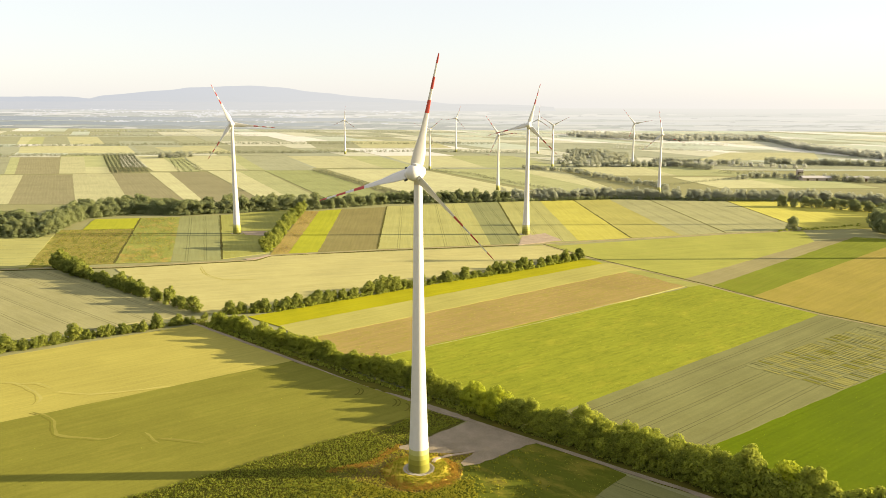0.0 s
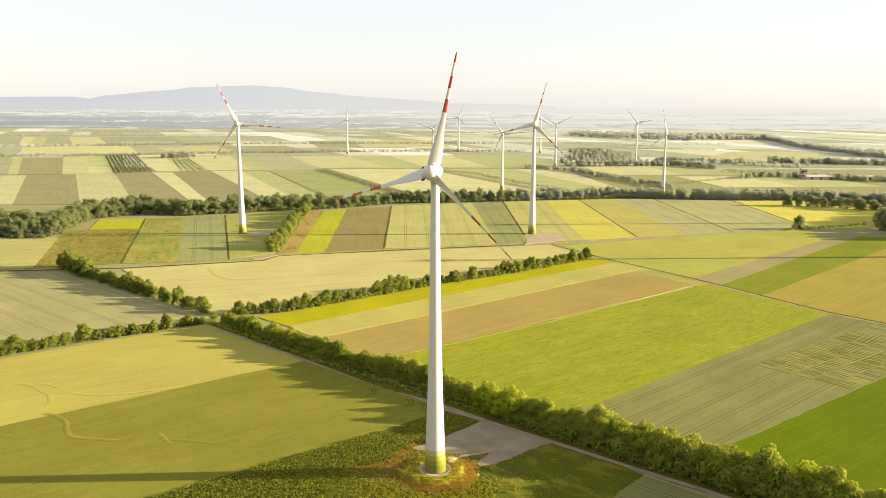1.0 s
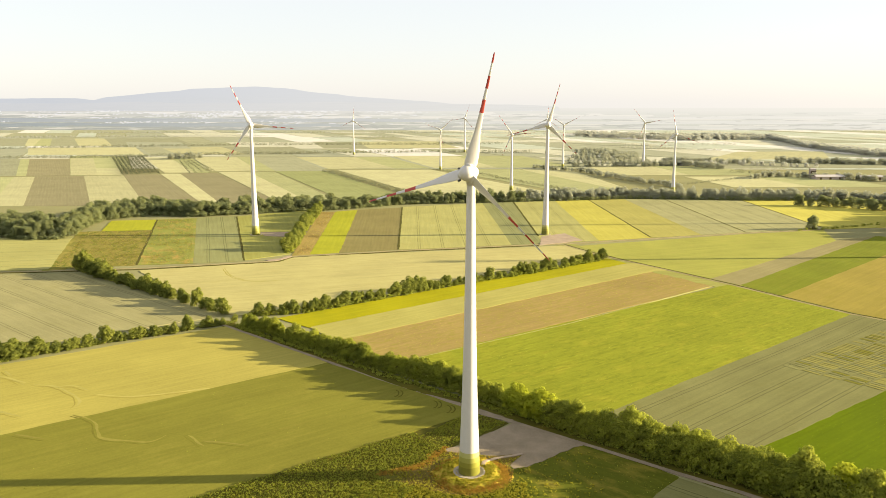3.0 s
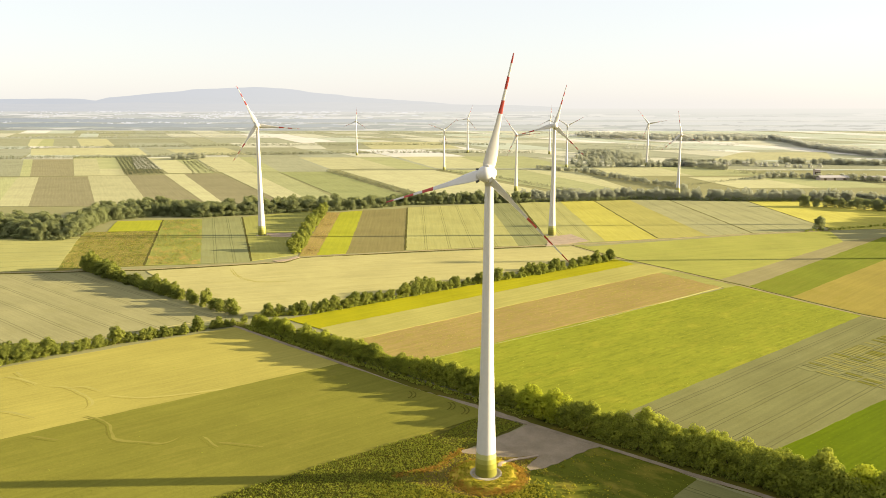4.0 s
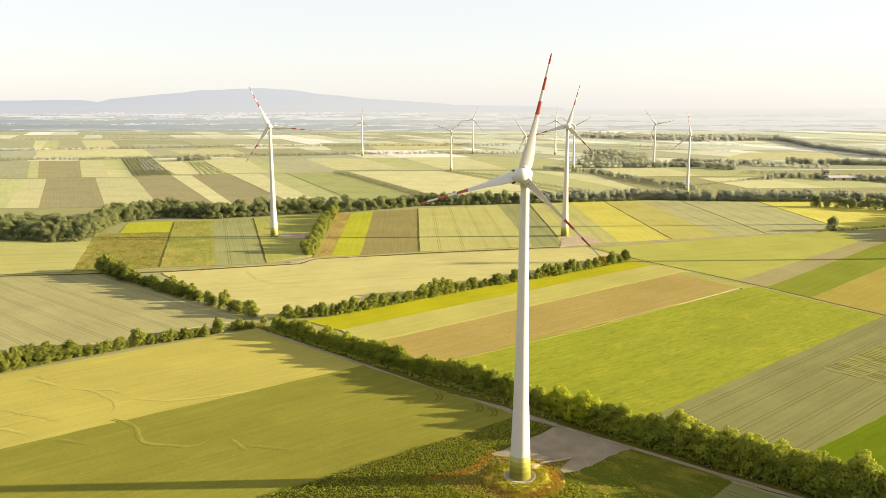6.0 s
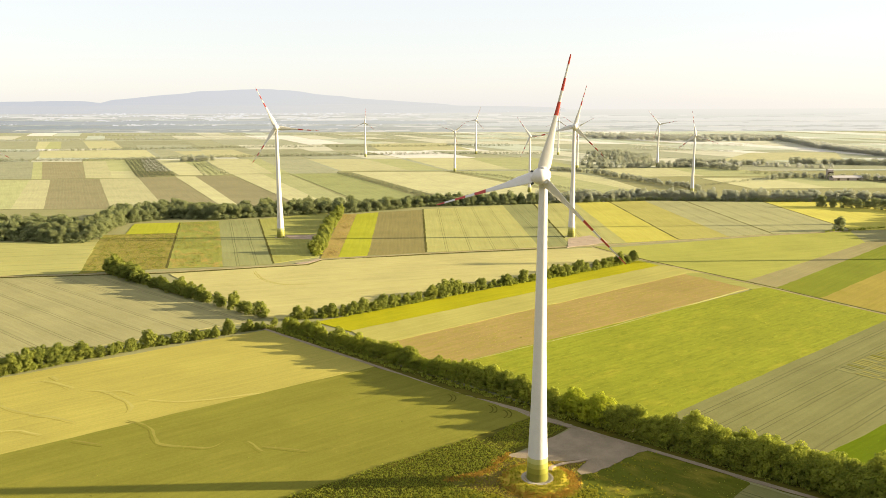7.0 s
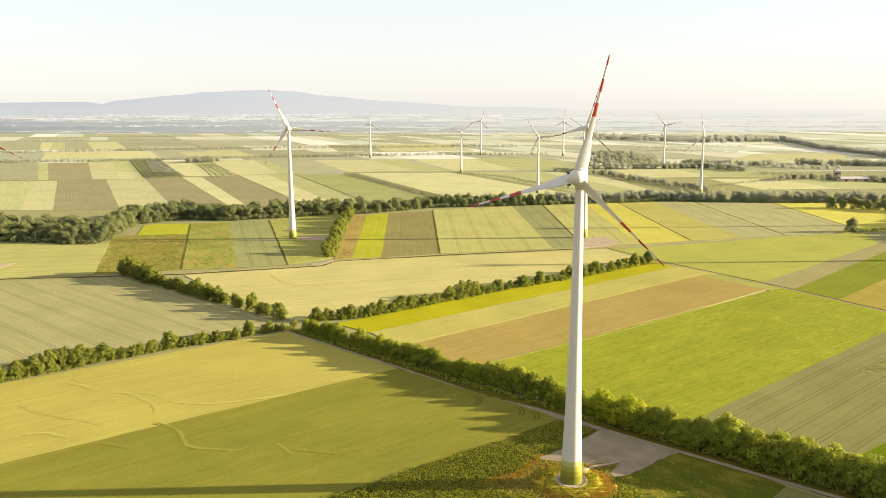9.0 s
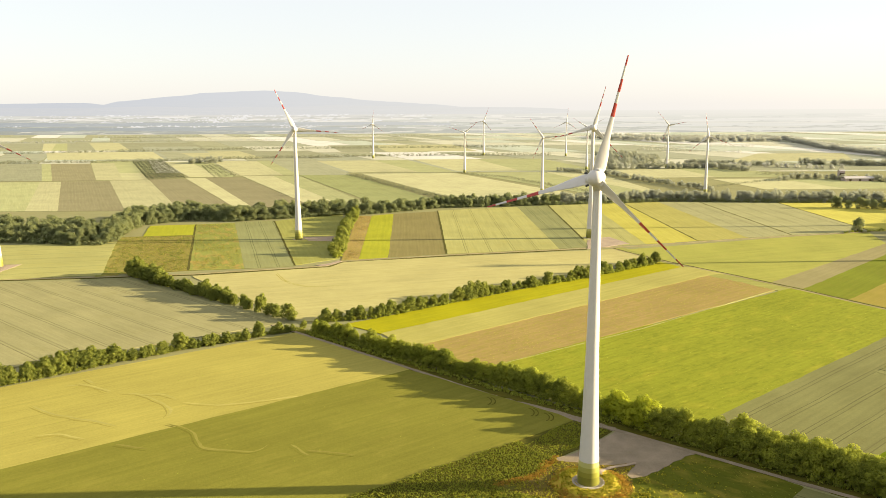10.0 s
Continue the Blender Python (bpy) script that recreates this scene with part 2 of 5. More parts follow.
def data_mesh(name, verts, faces, material, smooth=False):
    me = bpy.data.meshes.new(name)
    me.from_pydata(verts, [], faces)
    me.materials.append(material)
    if material.name in SOFT:
        # leaf normals bent upwards, to even out the low sun's light and shade
        co = np.array(verts, dtype=float).reshape(-1, 4, 3)
        n = np.cross(co[:, 2] - co[:, 0], co[:, 3] - co[:, 1])
        n /= np.linalg.norm(n, axis=1, keepdims=True) + 1e-9
        n = n * SOFT[material.name] + np.array((0, 0, 1.0))
        n /= np.linalg.norm(n, axis=1, keepdims=True) + 1e-9
        me.polygons.foreach_set("use_smooth", [True] * len(me.polygons))
        me.normals_split_custom_set_from_vertices(np.repeat(n, 4, axis=0).tolist())
    if smooth:
        me.polygons.foreach_set("use_smooth", [True] * len(me.polygons))
    me.update()
    return me


def loft(rings, closed_ends=True):
    """Verts and quads through rings of equal length."""
    n = len(rings[0])
    verts = [tuple(v) for r in rings for v in r]
    faces = []
    for i in range(len(rings) - 1):
        for j in range(n):
            k = (j + 1) % n
            faces.append((i * n + j, i * n + k, (i + 1) * n + k, (i + 1) * n + j))
    if closed_ends:
        faces.append(tuple(reversed(range(n))))
        faces.append(tuple(range((len(rings) - 1) * n, len(rings) * n)))
    return verts, faces


def circle(r, z, n=32):
    return [(r * math.cos(2 * math.pi * i / n), r * math.sin(2 * math.pi * i / n), z) for i in range(n)]


def slab(name, corners, height, material, label, category, kind="structure", base=0.0, ragged=0.35, step=7.0, grow=0.0):
    """A low flat-topped stand with a ragged outline; its x axis runs along the first edge."""
    o = Vector((*corners[0], 0))
    d = Vector((*corners[1], 0)) - o
    turn = Matrix.Rotation(math.atan2(d.y, d.x), 4, "Z")
    place = Matrix.Translation(o) @ turn
    back = place.inverted()
    local = [(back @ Vector((*c, 0))).to_2d() for c in corners]
    ring = []
    grow *= -1 if sum(p.x * q.y - q.x * p.y for p, q in zip(local, local[1:] + local[:1])) > 0 else 1
    for i, a in enumerate(local):
        b = local[(i + 1) % len(local)]
        n = max(1, min(60, int((b - a).length / step)))
        side = Vector((-(b - a).y, (b - a).x)).normalized()
        for k in range(n):
            j = random.uniform(-ragged, ragged) if 0 < k else 0
            ring.append(a.lerp(b, k / n) + side * (j + grow))
    if sum(p.x * q.y - q.x * p.y for p, q in zip(ring, ring[1:] + ring[:1])) < 0:
        ring.reverse()
    verts, faces = loft([[(p.x, p.y, base) for p in ring], [(p.x, p.y, height) for p in ring]], False)
    faces.append(tuple(range(len(ring), 2 * len(ring))))
    ob = new(name, data_mesh(name, verts, faces, material))
    ob.matrix_basis = place
    return tagged(ob, label, category, kind=kind)


def field(name, kind_of_crop, *rest):
    corners, label = rest[:-1], rest[-1]
    high = {"WHEAT": 0.24, "OLIVE": 0.33, "STRAW": 0.30, "BEET": 0.24, "SOIL": 0.22, "BROWN": 0.2, "VERGE": 0.2, "MEADOW": 0.2}.get(kind_of_crop, 0.28)
    lift = random.uniform(0, 0.05) * (kind_of_crop not in ("WHEAT", "OLIVE", "STRAW"))
    return slab(name, corners, high + lift, CROPS[kind_of_crop], label, "field", grow=0.6)


def strip(name, points, width, height, material, label, category="track", edge=0.3, fine=6.0, bend=False):
    """A worn track along a line of points."""
    left, right = [], []
    pts = []
    knots = [Vector(q) for q in (points[0], *points, points[-1])]
    for o, a, b, c in zip(knots, knots[1:], knots[2:], knots[3:]):
        n = max(1, int((b - a).length / fine))
        for k in range(n):
            u = k / n
            if bend:
                pts.append(0.5 * (2 * a + (b - o) * u + (2 * o - 5 * a + 4 * b - c) * u * u + (3 * a - o - 3 * b + c) * u ** 3))
            else:
                pts.append(a.lerp(b, u))
    pts.append(Vector(points[-1]))
    for i, p in enumerate(pts):
        d = (pts[min(i + 1, len(pts) - 1)] - pts[max(i - 1, 0)]).normalized()
        s = Vector((-d.y, d.x)) * width / 2
        left.append(p + s * random.uniform(1 - edge, 1 + edge))
        right.append(p - s * random.uniform(1 - edge, 1 + edge))
    verts, faces = [], []
    for l, r in zip(left, right):
        verts += [(l.x, l.y, 0), (l.x, l.y, height), (r.x, r.y, height), (r.x, r.y, 0)]
    for i in range(len(pts) - 1):
        a, b = 4 * i, 4 * i + 4
        faces += [(a + k, a + k + 1, b + k + 1, b + k) for k in range(3)]
    ob = new(name, data_mesh(name, verts, faces, material))
    return tagged(ob, label, category, kind="structure")


# ---- the plain, the far plain tilted up to fit the camera's view, and the hills ----
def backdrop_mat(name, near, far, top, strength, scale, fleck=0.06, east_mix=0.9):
    """A glowing distance with haze painted into the glow; its colour goes from near to far between the heights 0 and
    top, and pales towards +x.
    """
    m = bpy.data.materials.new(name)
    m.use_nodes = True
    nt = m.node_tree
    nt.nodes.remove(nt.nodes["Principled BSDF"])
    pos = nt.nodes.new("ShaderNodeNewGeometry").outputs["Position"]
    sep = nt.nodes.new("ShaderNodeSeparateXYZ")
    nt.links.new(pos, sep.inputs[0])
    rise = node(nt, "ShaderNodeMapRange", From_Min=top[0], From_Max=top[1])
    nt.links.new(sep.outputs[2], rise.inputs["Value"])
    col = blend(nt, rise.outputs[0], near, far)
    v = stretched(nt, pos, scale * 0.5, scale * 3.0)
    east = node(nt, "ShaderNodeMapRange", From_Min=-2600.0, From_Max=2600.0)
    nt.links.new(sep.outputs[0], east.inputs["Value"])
    # glow painted paler towards the sun's side, like bright haze
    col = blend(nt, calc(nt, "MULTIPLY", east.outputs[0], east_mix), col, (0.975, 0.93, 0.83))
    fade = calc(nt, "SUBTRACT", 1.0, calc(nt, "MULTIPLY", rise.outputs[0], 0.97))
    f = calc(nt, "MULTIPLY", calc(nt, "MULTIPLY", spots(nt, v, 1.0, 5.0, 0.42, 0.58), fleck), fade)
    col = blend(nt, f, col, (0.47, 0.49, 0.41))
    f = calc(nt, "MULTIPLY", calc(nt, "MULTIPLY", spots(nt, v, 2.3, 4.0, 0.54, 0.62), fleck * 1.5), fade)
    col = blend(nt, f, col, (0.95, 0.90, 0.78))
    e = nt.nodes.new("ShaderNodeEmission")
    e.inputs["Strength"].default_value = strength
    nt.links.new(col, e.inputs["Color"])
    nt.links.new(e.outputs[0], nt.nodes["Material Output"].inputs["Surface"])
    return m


ground_mat = crop("plain", (0.24, 0.228, 0.105), (0.165, 0.158, 0.07), (0.22, 0.19, 0.06), weeds=0.5, grain=0.5)
verts, faces = [], []
nx, ny = 40, 40
for j in range(ny + 1):
    for i in range(nx + 1):
        verts.append((-6000 + 12000 * i / nx, -3000 + 7880 * j / ny, 0))
for j in range(ny):
    for i in range(nx):
        a = j * (nx + 1) + i
        faces.append((a, a + 1, a + nx + 2, a + nx + 1))
tagged(new("ground", data_mesh("ground", verts, faces, ground_mat)), "wide green and straw coloured farmland plain", "ground", kind="structure")

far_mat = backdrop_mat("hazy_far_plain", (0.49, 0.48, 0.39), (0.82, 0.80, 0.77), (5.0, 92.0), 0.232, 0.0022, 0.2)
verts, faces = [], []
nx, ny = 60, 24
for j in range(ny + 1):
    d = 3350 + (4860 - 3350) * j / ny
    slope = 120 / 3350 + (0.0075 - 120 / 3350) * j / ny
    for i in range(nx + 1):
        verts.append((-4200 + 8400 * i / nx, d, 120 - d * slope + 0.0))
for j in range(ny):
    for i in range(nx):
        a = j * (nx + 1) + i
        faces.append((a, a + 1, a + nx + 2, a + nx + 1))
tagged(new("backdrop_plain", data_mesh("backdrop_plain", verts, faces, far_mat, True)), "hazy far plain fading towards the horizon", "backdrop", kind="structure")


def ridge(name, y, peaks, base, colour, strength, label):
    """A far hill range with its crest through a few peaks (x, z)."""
    # feet of the hills painted paler, as if haze lay there
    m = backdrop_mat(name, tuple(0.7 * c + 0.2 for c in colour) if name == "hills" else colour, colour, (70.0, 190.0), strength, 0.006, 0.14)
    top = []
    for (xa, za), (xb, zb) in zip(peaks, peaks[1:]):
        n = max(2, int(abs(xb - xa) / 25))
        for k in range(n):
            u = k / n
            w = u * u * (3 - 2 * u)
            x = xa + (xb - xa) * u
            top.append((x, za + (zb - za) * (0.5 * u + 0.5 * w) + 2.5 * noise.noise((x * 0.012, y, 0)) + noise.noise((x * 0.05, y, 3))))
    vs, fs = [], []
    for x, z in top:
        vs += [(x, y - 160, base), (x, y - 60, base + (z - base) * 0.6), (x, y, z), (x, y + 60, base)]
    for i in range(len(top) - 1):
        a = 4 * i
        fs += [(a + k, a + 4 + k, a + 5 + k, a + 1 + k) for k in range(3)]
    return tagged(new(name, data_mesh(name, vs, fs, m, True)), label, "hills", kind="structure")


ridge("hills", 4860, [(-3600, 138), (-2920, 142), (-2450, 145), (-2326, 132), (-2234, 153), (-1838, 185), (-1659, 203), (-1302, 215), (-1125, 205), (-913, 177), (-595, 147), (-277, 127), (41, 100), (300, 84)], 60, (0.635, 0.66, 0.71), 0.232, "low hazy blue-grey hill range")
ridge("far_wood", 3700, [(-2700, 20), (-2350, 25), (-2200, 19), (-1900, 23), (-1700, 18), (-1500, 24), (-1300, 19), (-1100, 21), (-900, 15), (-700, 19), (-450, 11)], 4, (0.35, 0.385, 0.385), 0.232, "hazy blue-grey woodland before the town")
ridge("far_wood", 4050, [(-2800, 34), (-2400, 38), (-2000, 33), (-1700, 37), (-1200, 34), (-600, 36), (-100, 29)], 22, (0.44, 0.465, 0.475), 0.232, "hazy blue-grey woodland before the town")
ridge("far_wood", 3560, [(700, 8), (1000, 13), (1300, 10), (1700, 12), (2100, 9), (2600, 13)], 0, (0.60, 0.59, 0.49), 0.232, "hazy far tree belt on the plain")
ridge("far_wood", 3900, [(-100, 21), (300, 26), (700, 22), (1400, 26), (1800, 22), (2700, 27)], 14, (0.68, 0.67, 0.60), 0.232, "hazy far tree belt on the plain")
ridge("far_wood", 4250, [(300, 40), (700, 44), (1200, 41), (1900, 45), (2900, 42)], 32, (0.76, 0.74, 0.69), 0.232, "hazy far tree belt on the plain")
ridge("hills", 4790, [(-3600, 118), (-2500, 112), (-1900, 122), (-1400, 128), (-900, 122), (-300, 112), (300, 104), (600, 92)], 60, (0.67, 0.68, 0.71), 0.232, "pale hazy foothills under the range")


# ---- trees ----
def leaf_cloud(lumps, count, size, rng):
    """Verts and faces of bent leaf sprays lying round ellipsoid lumps."""
    verts, faces = [], []
    weight = [r * r for _, r in lumps]
    for _ in range(count):
        c, r = rng.choices(lumps, weight)[0]
        while True:
            n = Vector((rng.gauss(0, 1), rng.gauss(0, 1), rng.gauss(0, 1)))
            if n.length > 0.1:
                break
        n.normalize()
        p = Vector(c) + Vector((n.x, n.y, n.z * 0.85)) * r * rng.uniform(0.72, 1.06)
        if p.z < 0.25:
            continue
        t = n + Vector((rng.gauss(0, 0.5), rng.gauss(0, 0.5), rng.gauss(0, 0.5) + 0.25))
        t.normalize()
        u = t.orthogonal().normalized()
        u = Matrix.Rotation(rng.uniform(0, 6.28), 3, t) @ u
        v = t.cross(u)
        s = size * rng.uniform(0.6, 1.35)
        k = len(verts)
        verts += [p - u * s, p - v * s * 0.6 + t * s * 0.15, p + u * s, p + v * s * 0.6 + t * s * 0.15]
        faces += [(k, k + 1, k + 2), (k, k + 2, k + 3)]
    return [tuple(v) for v in verts], faces


def limb(a, b, ra, rb, n=6):
    a, b = Vector(a), Vector(b)
    d = (b - a).normalized()
    u = d.orthogonal().normalized()
    w = d.cross(u)
    rings = []
    for k, r in ((0, ra), (0.5, (ra + rb) * 0.5), (1, rb)):
        p = a.lerp(b, k) + u * (0.12 if k == 0.5 else 0)
        rings.append([p + (u * math.cos(6.283 * i / n) + w * math.sin(6.283 * i / n)) * r for i in range(n)])
    return loft(rings)


def joined(pieces):
    verts, faces = [], []
    for v, f in pieces:
        k = len(verts)
        verts += v
        faces += [tuple(i + k for i in q) for q in f]
    return verts, faces


def tree_kind(seed, height, spread, leaves, size, leaf_mat, clumps=11, foot=0.12):
    """Meshes of a tree: tapered trunk with limbs, and a crown of leaf sprays in uneven lumps."""
    rng = random.Random(seed)
    lumps, pieces = [], []
    fork = height * 0.3
    pieces.append(limb((0, 0, -0.2), (rng.uniform(-0.2, 0.2), rng.uniform(-0.2, 0.2), fork), height * 0.026, height * 0.017, 8))
    for i in range(clumps):
        h = foot + (0.88 - foot) * (i + rng.random()) / clumps
        reach = spread * math.sin(math.pi * min(1.0, 0.22 + 0.75 * (h - foot) / (1 - foot))) * rng.uniform(0.35, 0.8)
        a = i * 2.4 + rng.uniform(-0.5, 0.5)
        c = (reach * math.cos(a), reach * math.sin(a), height * h)
        r = spread * rng.uniform(0.28, 0.56) * (1.0 if h < 0.7 else 0.72)
        c = (c[0], c[1], min(c[2], height - r * 0.8))
        lumps.append((c, r))
        if i % 2 == 0 and h > 0.3:
            pieces.append(limb((0, 0, fork * rng.uniform(0.75, 1.0)), c, height * 0.011, height * 0.004, 5))
    lumps.append(((0, 0, height * 0.6), spread * 0.6))
    tv, tf = joined(pieces)
    cv, cf = leaf_cloud(lumps, leaves, size, rng)
    return data_mesh("trunk", tv, tf, BARK), data_mesh("crown", cv, cf, leaf_mat)


def tree(kind_meshes, x, y, scale, turn, label, group, squash=1.0):
    ob = new("tree")
    tagged(ob, label, "tree", group)
    ob.matrix_basis = Matrix.Translation((x, y, 0)) @ Matrix.Rotation(turn, 4, "Z") @ Matrix.Diagonal((scale, scale, scale * squash, 1))
    part("trunk", kind_meshes[0], ob)
    part("crown", kind_meshes[1], ob)
    return ob


NEAR = [tree_kind(10 + i, 11.5, 4.3, 4200, 0.33, LEAF, 18, 0.16) for i in range(5)]
FRESH = [tree_kind(30 + i, 10.5, 4.6, 4000, 0.33, LEAF_FRESH, 18, 0.12) for i in range(2)]
MID = [tree_kind(50 + i, 9.5, 4.2, 2300, 0.42, LEAF_MID, 13, 0.08) for i in range(5)]
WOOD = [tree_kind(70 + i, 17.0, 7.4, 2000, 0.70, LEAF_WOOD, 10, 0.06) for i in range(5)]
HAZED_WOOD = [tree_kind(80 + i, 17.0, 6.8, 1400, 0.78, LEAF_HAZED, 12, 0.06) for i in range(4)]
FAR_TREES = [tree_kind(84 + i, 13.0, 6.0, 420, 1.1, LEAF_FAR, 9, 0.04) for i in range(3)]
MISTY = [tree_kind(94 + i, 13.0, 5.8, 460, 1.0, LEAF_HAZED, 9, 0.04) for i in range(3)]
BIG = tree_kind(90, 15.0, 6.5, 2200, 0.6, LEAF_WOOD, 14, 0.1)


def along(points, gap, rng, jitter):
    """Places along a line of points, about gap apart."""
    out = []
    for a, b in zip(points, points[1:]):
        a, b = Vector(a), Vector(b)
        n = max(1, round((b - a).length / gap))
        for k in range(n):
            p = a.lerp(b, (k + rng.uniform(0.2, 0.8)) / n)
            out.append((p.x + rng.uniform(-jitter, jitter), p.y + rng.uniform(-jitter, jitter)))
    return out


def hedge(points, gap, kinds, low, high, label, group, seed, jitter=1.2, skip=0.0):
    rng = random.Random(seed)
    for x, y in along(points, gap, rng, jitter):
        if rng.random() < skip:
            continue
        tree(rng.choice(kinds), x, y, rng.uniform(low * 0.88, high * 1.08), rng.uniform(0, 6.28), label, group, rng.uniform(0.85, 1.15))


def wood(points, gap, kinds, low, high, label, seed, jitter):
    """A stretch of closed woodland as one sheet."""
    rng = random.Random(seed)
    vs, fs, total = [], [], 0
    for x, y in along(points, gap, rng, jitter):
        me = rng.choice(kinds)[1]
        co = np.empty(len(me.vertices) * 3)
        me.vertices.foreach_get("co", co)
        k, a = rng.uniform(low, high), rng.uniform(0, 6.28)
        co = co.reshape(-1, 3) * k
        vs.append(np.stack([co[:, 0] * math.cos(a) - co[:, 1] * math.sin(a) + x, co[:, 0] * math.sin(a) + co[:, 1] * math.cos(a) + y, co[:, 2]], 1))
        idx = np.empty(len(me.polygons) * 3, dtype=np.int32)
        me.polygons.foreach_get("vertices", idx)
        fs.append(idx.reshape(-1, 3) + total)
        total += len(co)
    me = data_mesh("woodland", np.concatenate(vs).tolist(), np.concatenate(fs).tolist(), kinds[0][1].materials[0])
    return tagged(new("woodland", me), label, "woodland", kind="stuff")


def shrubs(name, points, gap, size, height, material, label, seed, rows=2, spread=3.0, leaves=26):
    """Low undergrowth along a line, one sheet of leaf sprays."""
    rng = random.Random(seed)
    pieces = []
    for _ in range(rows):
        for x, y in along(points, gap, rng, spread):
            r = height * rng.uniform(0.4, 0.75)
            pieces.append(leaf_cloud([((x, y, r * 0.8), r)], leaves, size, rng))
    v, f = joined(pieces)
    return tagged(new(name, data_mesh(name, v, f, material)), label, "undergrowth", kind="stuff")


# hedge beside the track
HEDGE_ROW = [(-134, 402), (-79, 355.5), (-21, 310.5), (1, 291), (15, 276.5), (38.7, 256.8), (56.5, 242.8), (72, 231.2), (113.8, 197.6), (153.8, 167.6)]
# grass verge, with the hedge's shade put into its dark colour
strip("verge", [(-150, 408), (-82, 349), (-25, 303.5), (3, 281.5), (17.5, 269.6), (36, 254.8), (54, 240.4), (70, 228.4), (112, 194.6), (152, 164.6)], 8.0, 0.18, CROPS["VERGE"], "grass verge under the hedgerow, darkened for its shade", "verge", 0.2)
hedge(HEDGE_ROW[:2], 3.7, NEAR, 0.62, 0.84, "dense dark green hedgerow tree beside the track", "hedgerow trees by the track", 31, 1.0)
hedge(HEDGE_ROW[1:4], 3.7, NEAR, 0.72, 0.95, "dense dark green hedgerow tree beside the track", "hedgerow trees by the track", 1, 1.0)
hedge(HEDGE_ROW[3:5], 3.8, FRESH, 1.0, 1.14, "fresh light green hedgerow tree beside the track", "hedgerow trees by the track", 2, 0.9)
hedge(HEDGE_ROW[4:7], 3.8, NEAR * 3 + FRESH[:1], 0.84, 1.04, "dense green hedgerow tree beside the track", "hedgerow trees by the track", 3, 0.9)
hedge(HEDGE_ROW[6:], 4.1, NEAR, 0.95, 1.12, "tall dense green hedgerow tree beside the track", "hedgerow trees by the track", 33, 0.9)
hedge([(x + 3.2, y + 4.1) for x, y in HEDGE_ROW[5:]], 4.6, NEAR * 4 + FRESH[:1], 0.98, 1.2, "tall dense green hedgerow tree beside the fields", "hedgerow trees by the track", 34, 1.0)
shrubs("hedge_undergrowth", [(x - 0.6, y - 0.8) for x, y in HEDGE_ROW], 1.9, 0.42, 2.6, LEAF, "dark green bushes at the foot of the hedgerow", 4, 3, 2.0, 54)
shrubs("verge_bushes", [(-140, 400.5), (-81, 350.5), (-24, 304.8), (2.5, 283)], 1.6, 0.34, 1.3, LEAF, "low dark bushes and tall grass on the verge", 36, 3, 1.8, 26)
# hedge between the wheat and the yellow strip
hedge([(-136, 421), (-106, 432), (-64, 464)], 4.4, MID, 0.62, 0.88, "round green hedge tree between two fields", "hedge trees between the fields", 5, 1.5)
hedge([(-62, 466), (-40, 484)], 5.0, MID, 0.95, 1.15, "tall round green hedge tree between two fields", "hedge trees between the fields", 6, 1.5)
hedge([(-38, 486), (-20, 500), (34, 538)], 4.6, MID, 0.55, 0.9, "round green hedge tree between two fields", "hedge trees between the fields", 7, 1.5)
hedge([(32, 538), (60, 562), (92, 584)], 5.2, MID, 0.75, 1.0, "round green hedge tree between two fields", "hedge trees between the fields", 8, 1.5)
shrubs("hedge_undergrowth", [(-138, 420), (-108, 428), (-66, 461), (-26, 495), (34, 536), (90, 582)], 2.2, 0.45, 2.5, LEAF, "green bushes along the field hedge", 9, 2, 1.8, 44)
# hedge beside the grey barley
hedge([(-298, 545), (-258, 510)], 4.6, MID, 1.05, 1.36, "large green hedge tree beside the barley field", "hedge trees by the barley field", 10, 2.0)
hedge([(-257, 508), (-196, 460)], 4.2, MID, 0.78, 1.1, "round green hedge tree beside the barley field", "hedge trees by the barley field", 11, 1.6)
hedge([(-192, 456), (-152, 424)], 8.0, MID, 0.75, 1.0, "round green hedge tree beside the barley field", "hedge trees by the barley field", 12, 1.0)
shrubs("hedge_undergrowth", [(-298, 543), (-256, 508), (-195, 458)], 2.4, 0.45, 2.0, LEAF_MID, "green bushes along the barley field", 13, 2, 2.0, 44)
# hedge between wheat and barley
hedge([(-142, 409), (-158, 396)], 4.5, MID, 0.45, 0.65, "small green hedge tree above the ripe wheat", "hedge trees above the wheat", 14, 0.8)
tree(MID[1], -163, 392, 0.85, 1.0, "slender green hedge tree above the ripe wheat", "hedge trees above the wheat", 1.15)
hedge([(-166, 389), (-192, 372)], 2.7, MID, 0.46, 0.68, "small green hedge tree above the ripe wheat", "hedge trees above the wheat", 15, 0.9)
tree(MID[3], -196.5, 369.5, 0.98, 2.0, "tall round green hedge tree above the ripe wheat", "hedge trees above the wheat", 1.1)
hedge([(-199, 367), (-219, 353)], 2.7, MID, 0.48, 0.72, "small green hedge tree above the ripe wheat", "hedge trees above the wheat", 35, 0.9)
hedge([(-221, 353), (-262, 317), (-305, 281)], 3.6, MID, 0.85, 1.15, "dense green hedge tree above the ripe wheat", "hedge trees above the wheat", 16, 1.0)
shrubs("hedge_undergrowth", [(-142, 407), (-177, 385.5), (-221, 350), (-259, 317), (-304, 280)], 1.8, 0.4, 2.2, LEAF_MID, "green bushes above the ripe wheat", 17, 2, 1.0, 48)
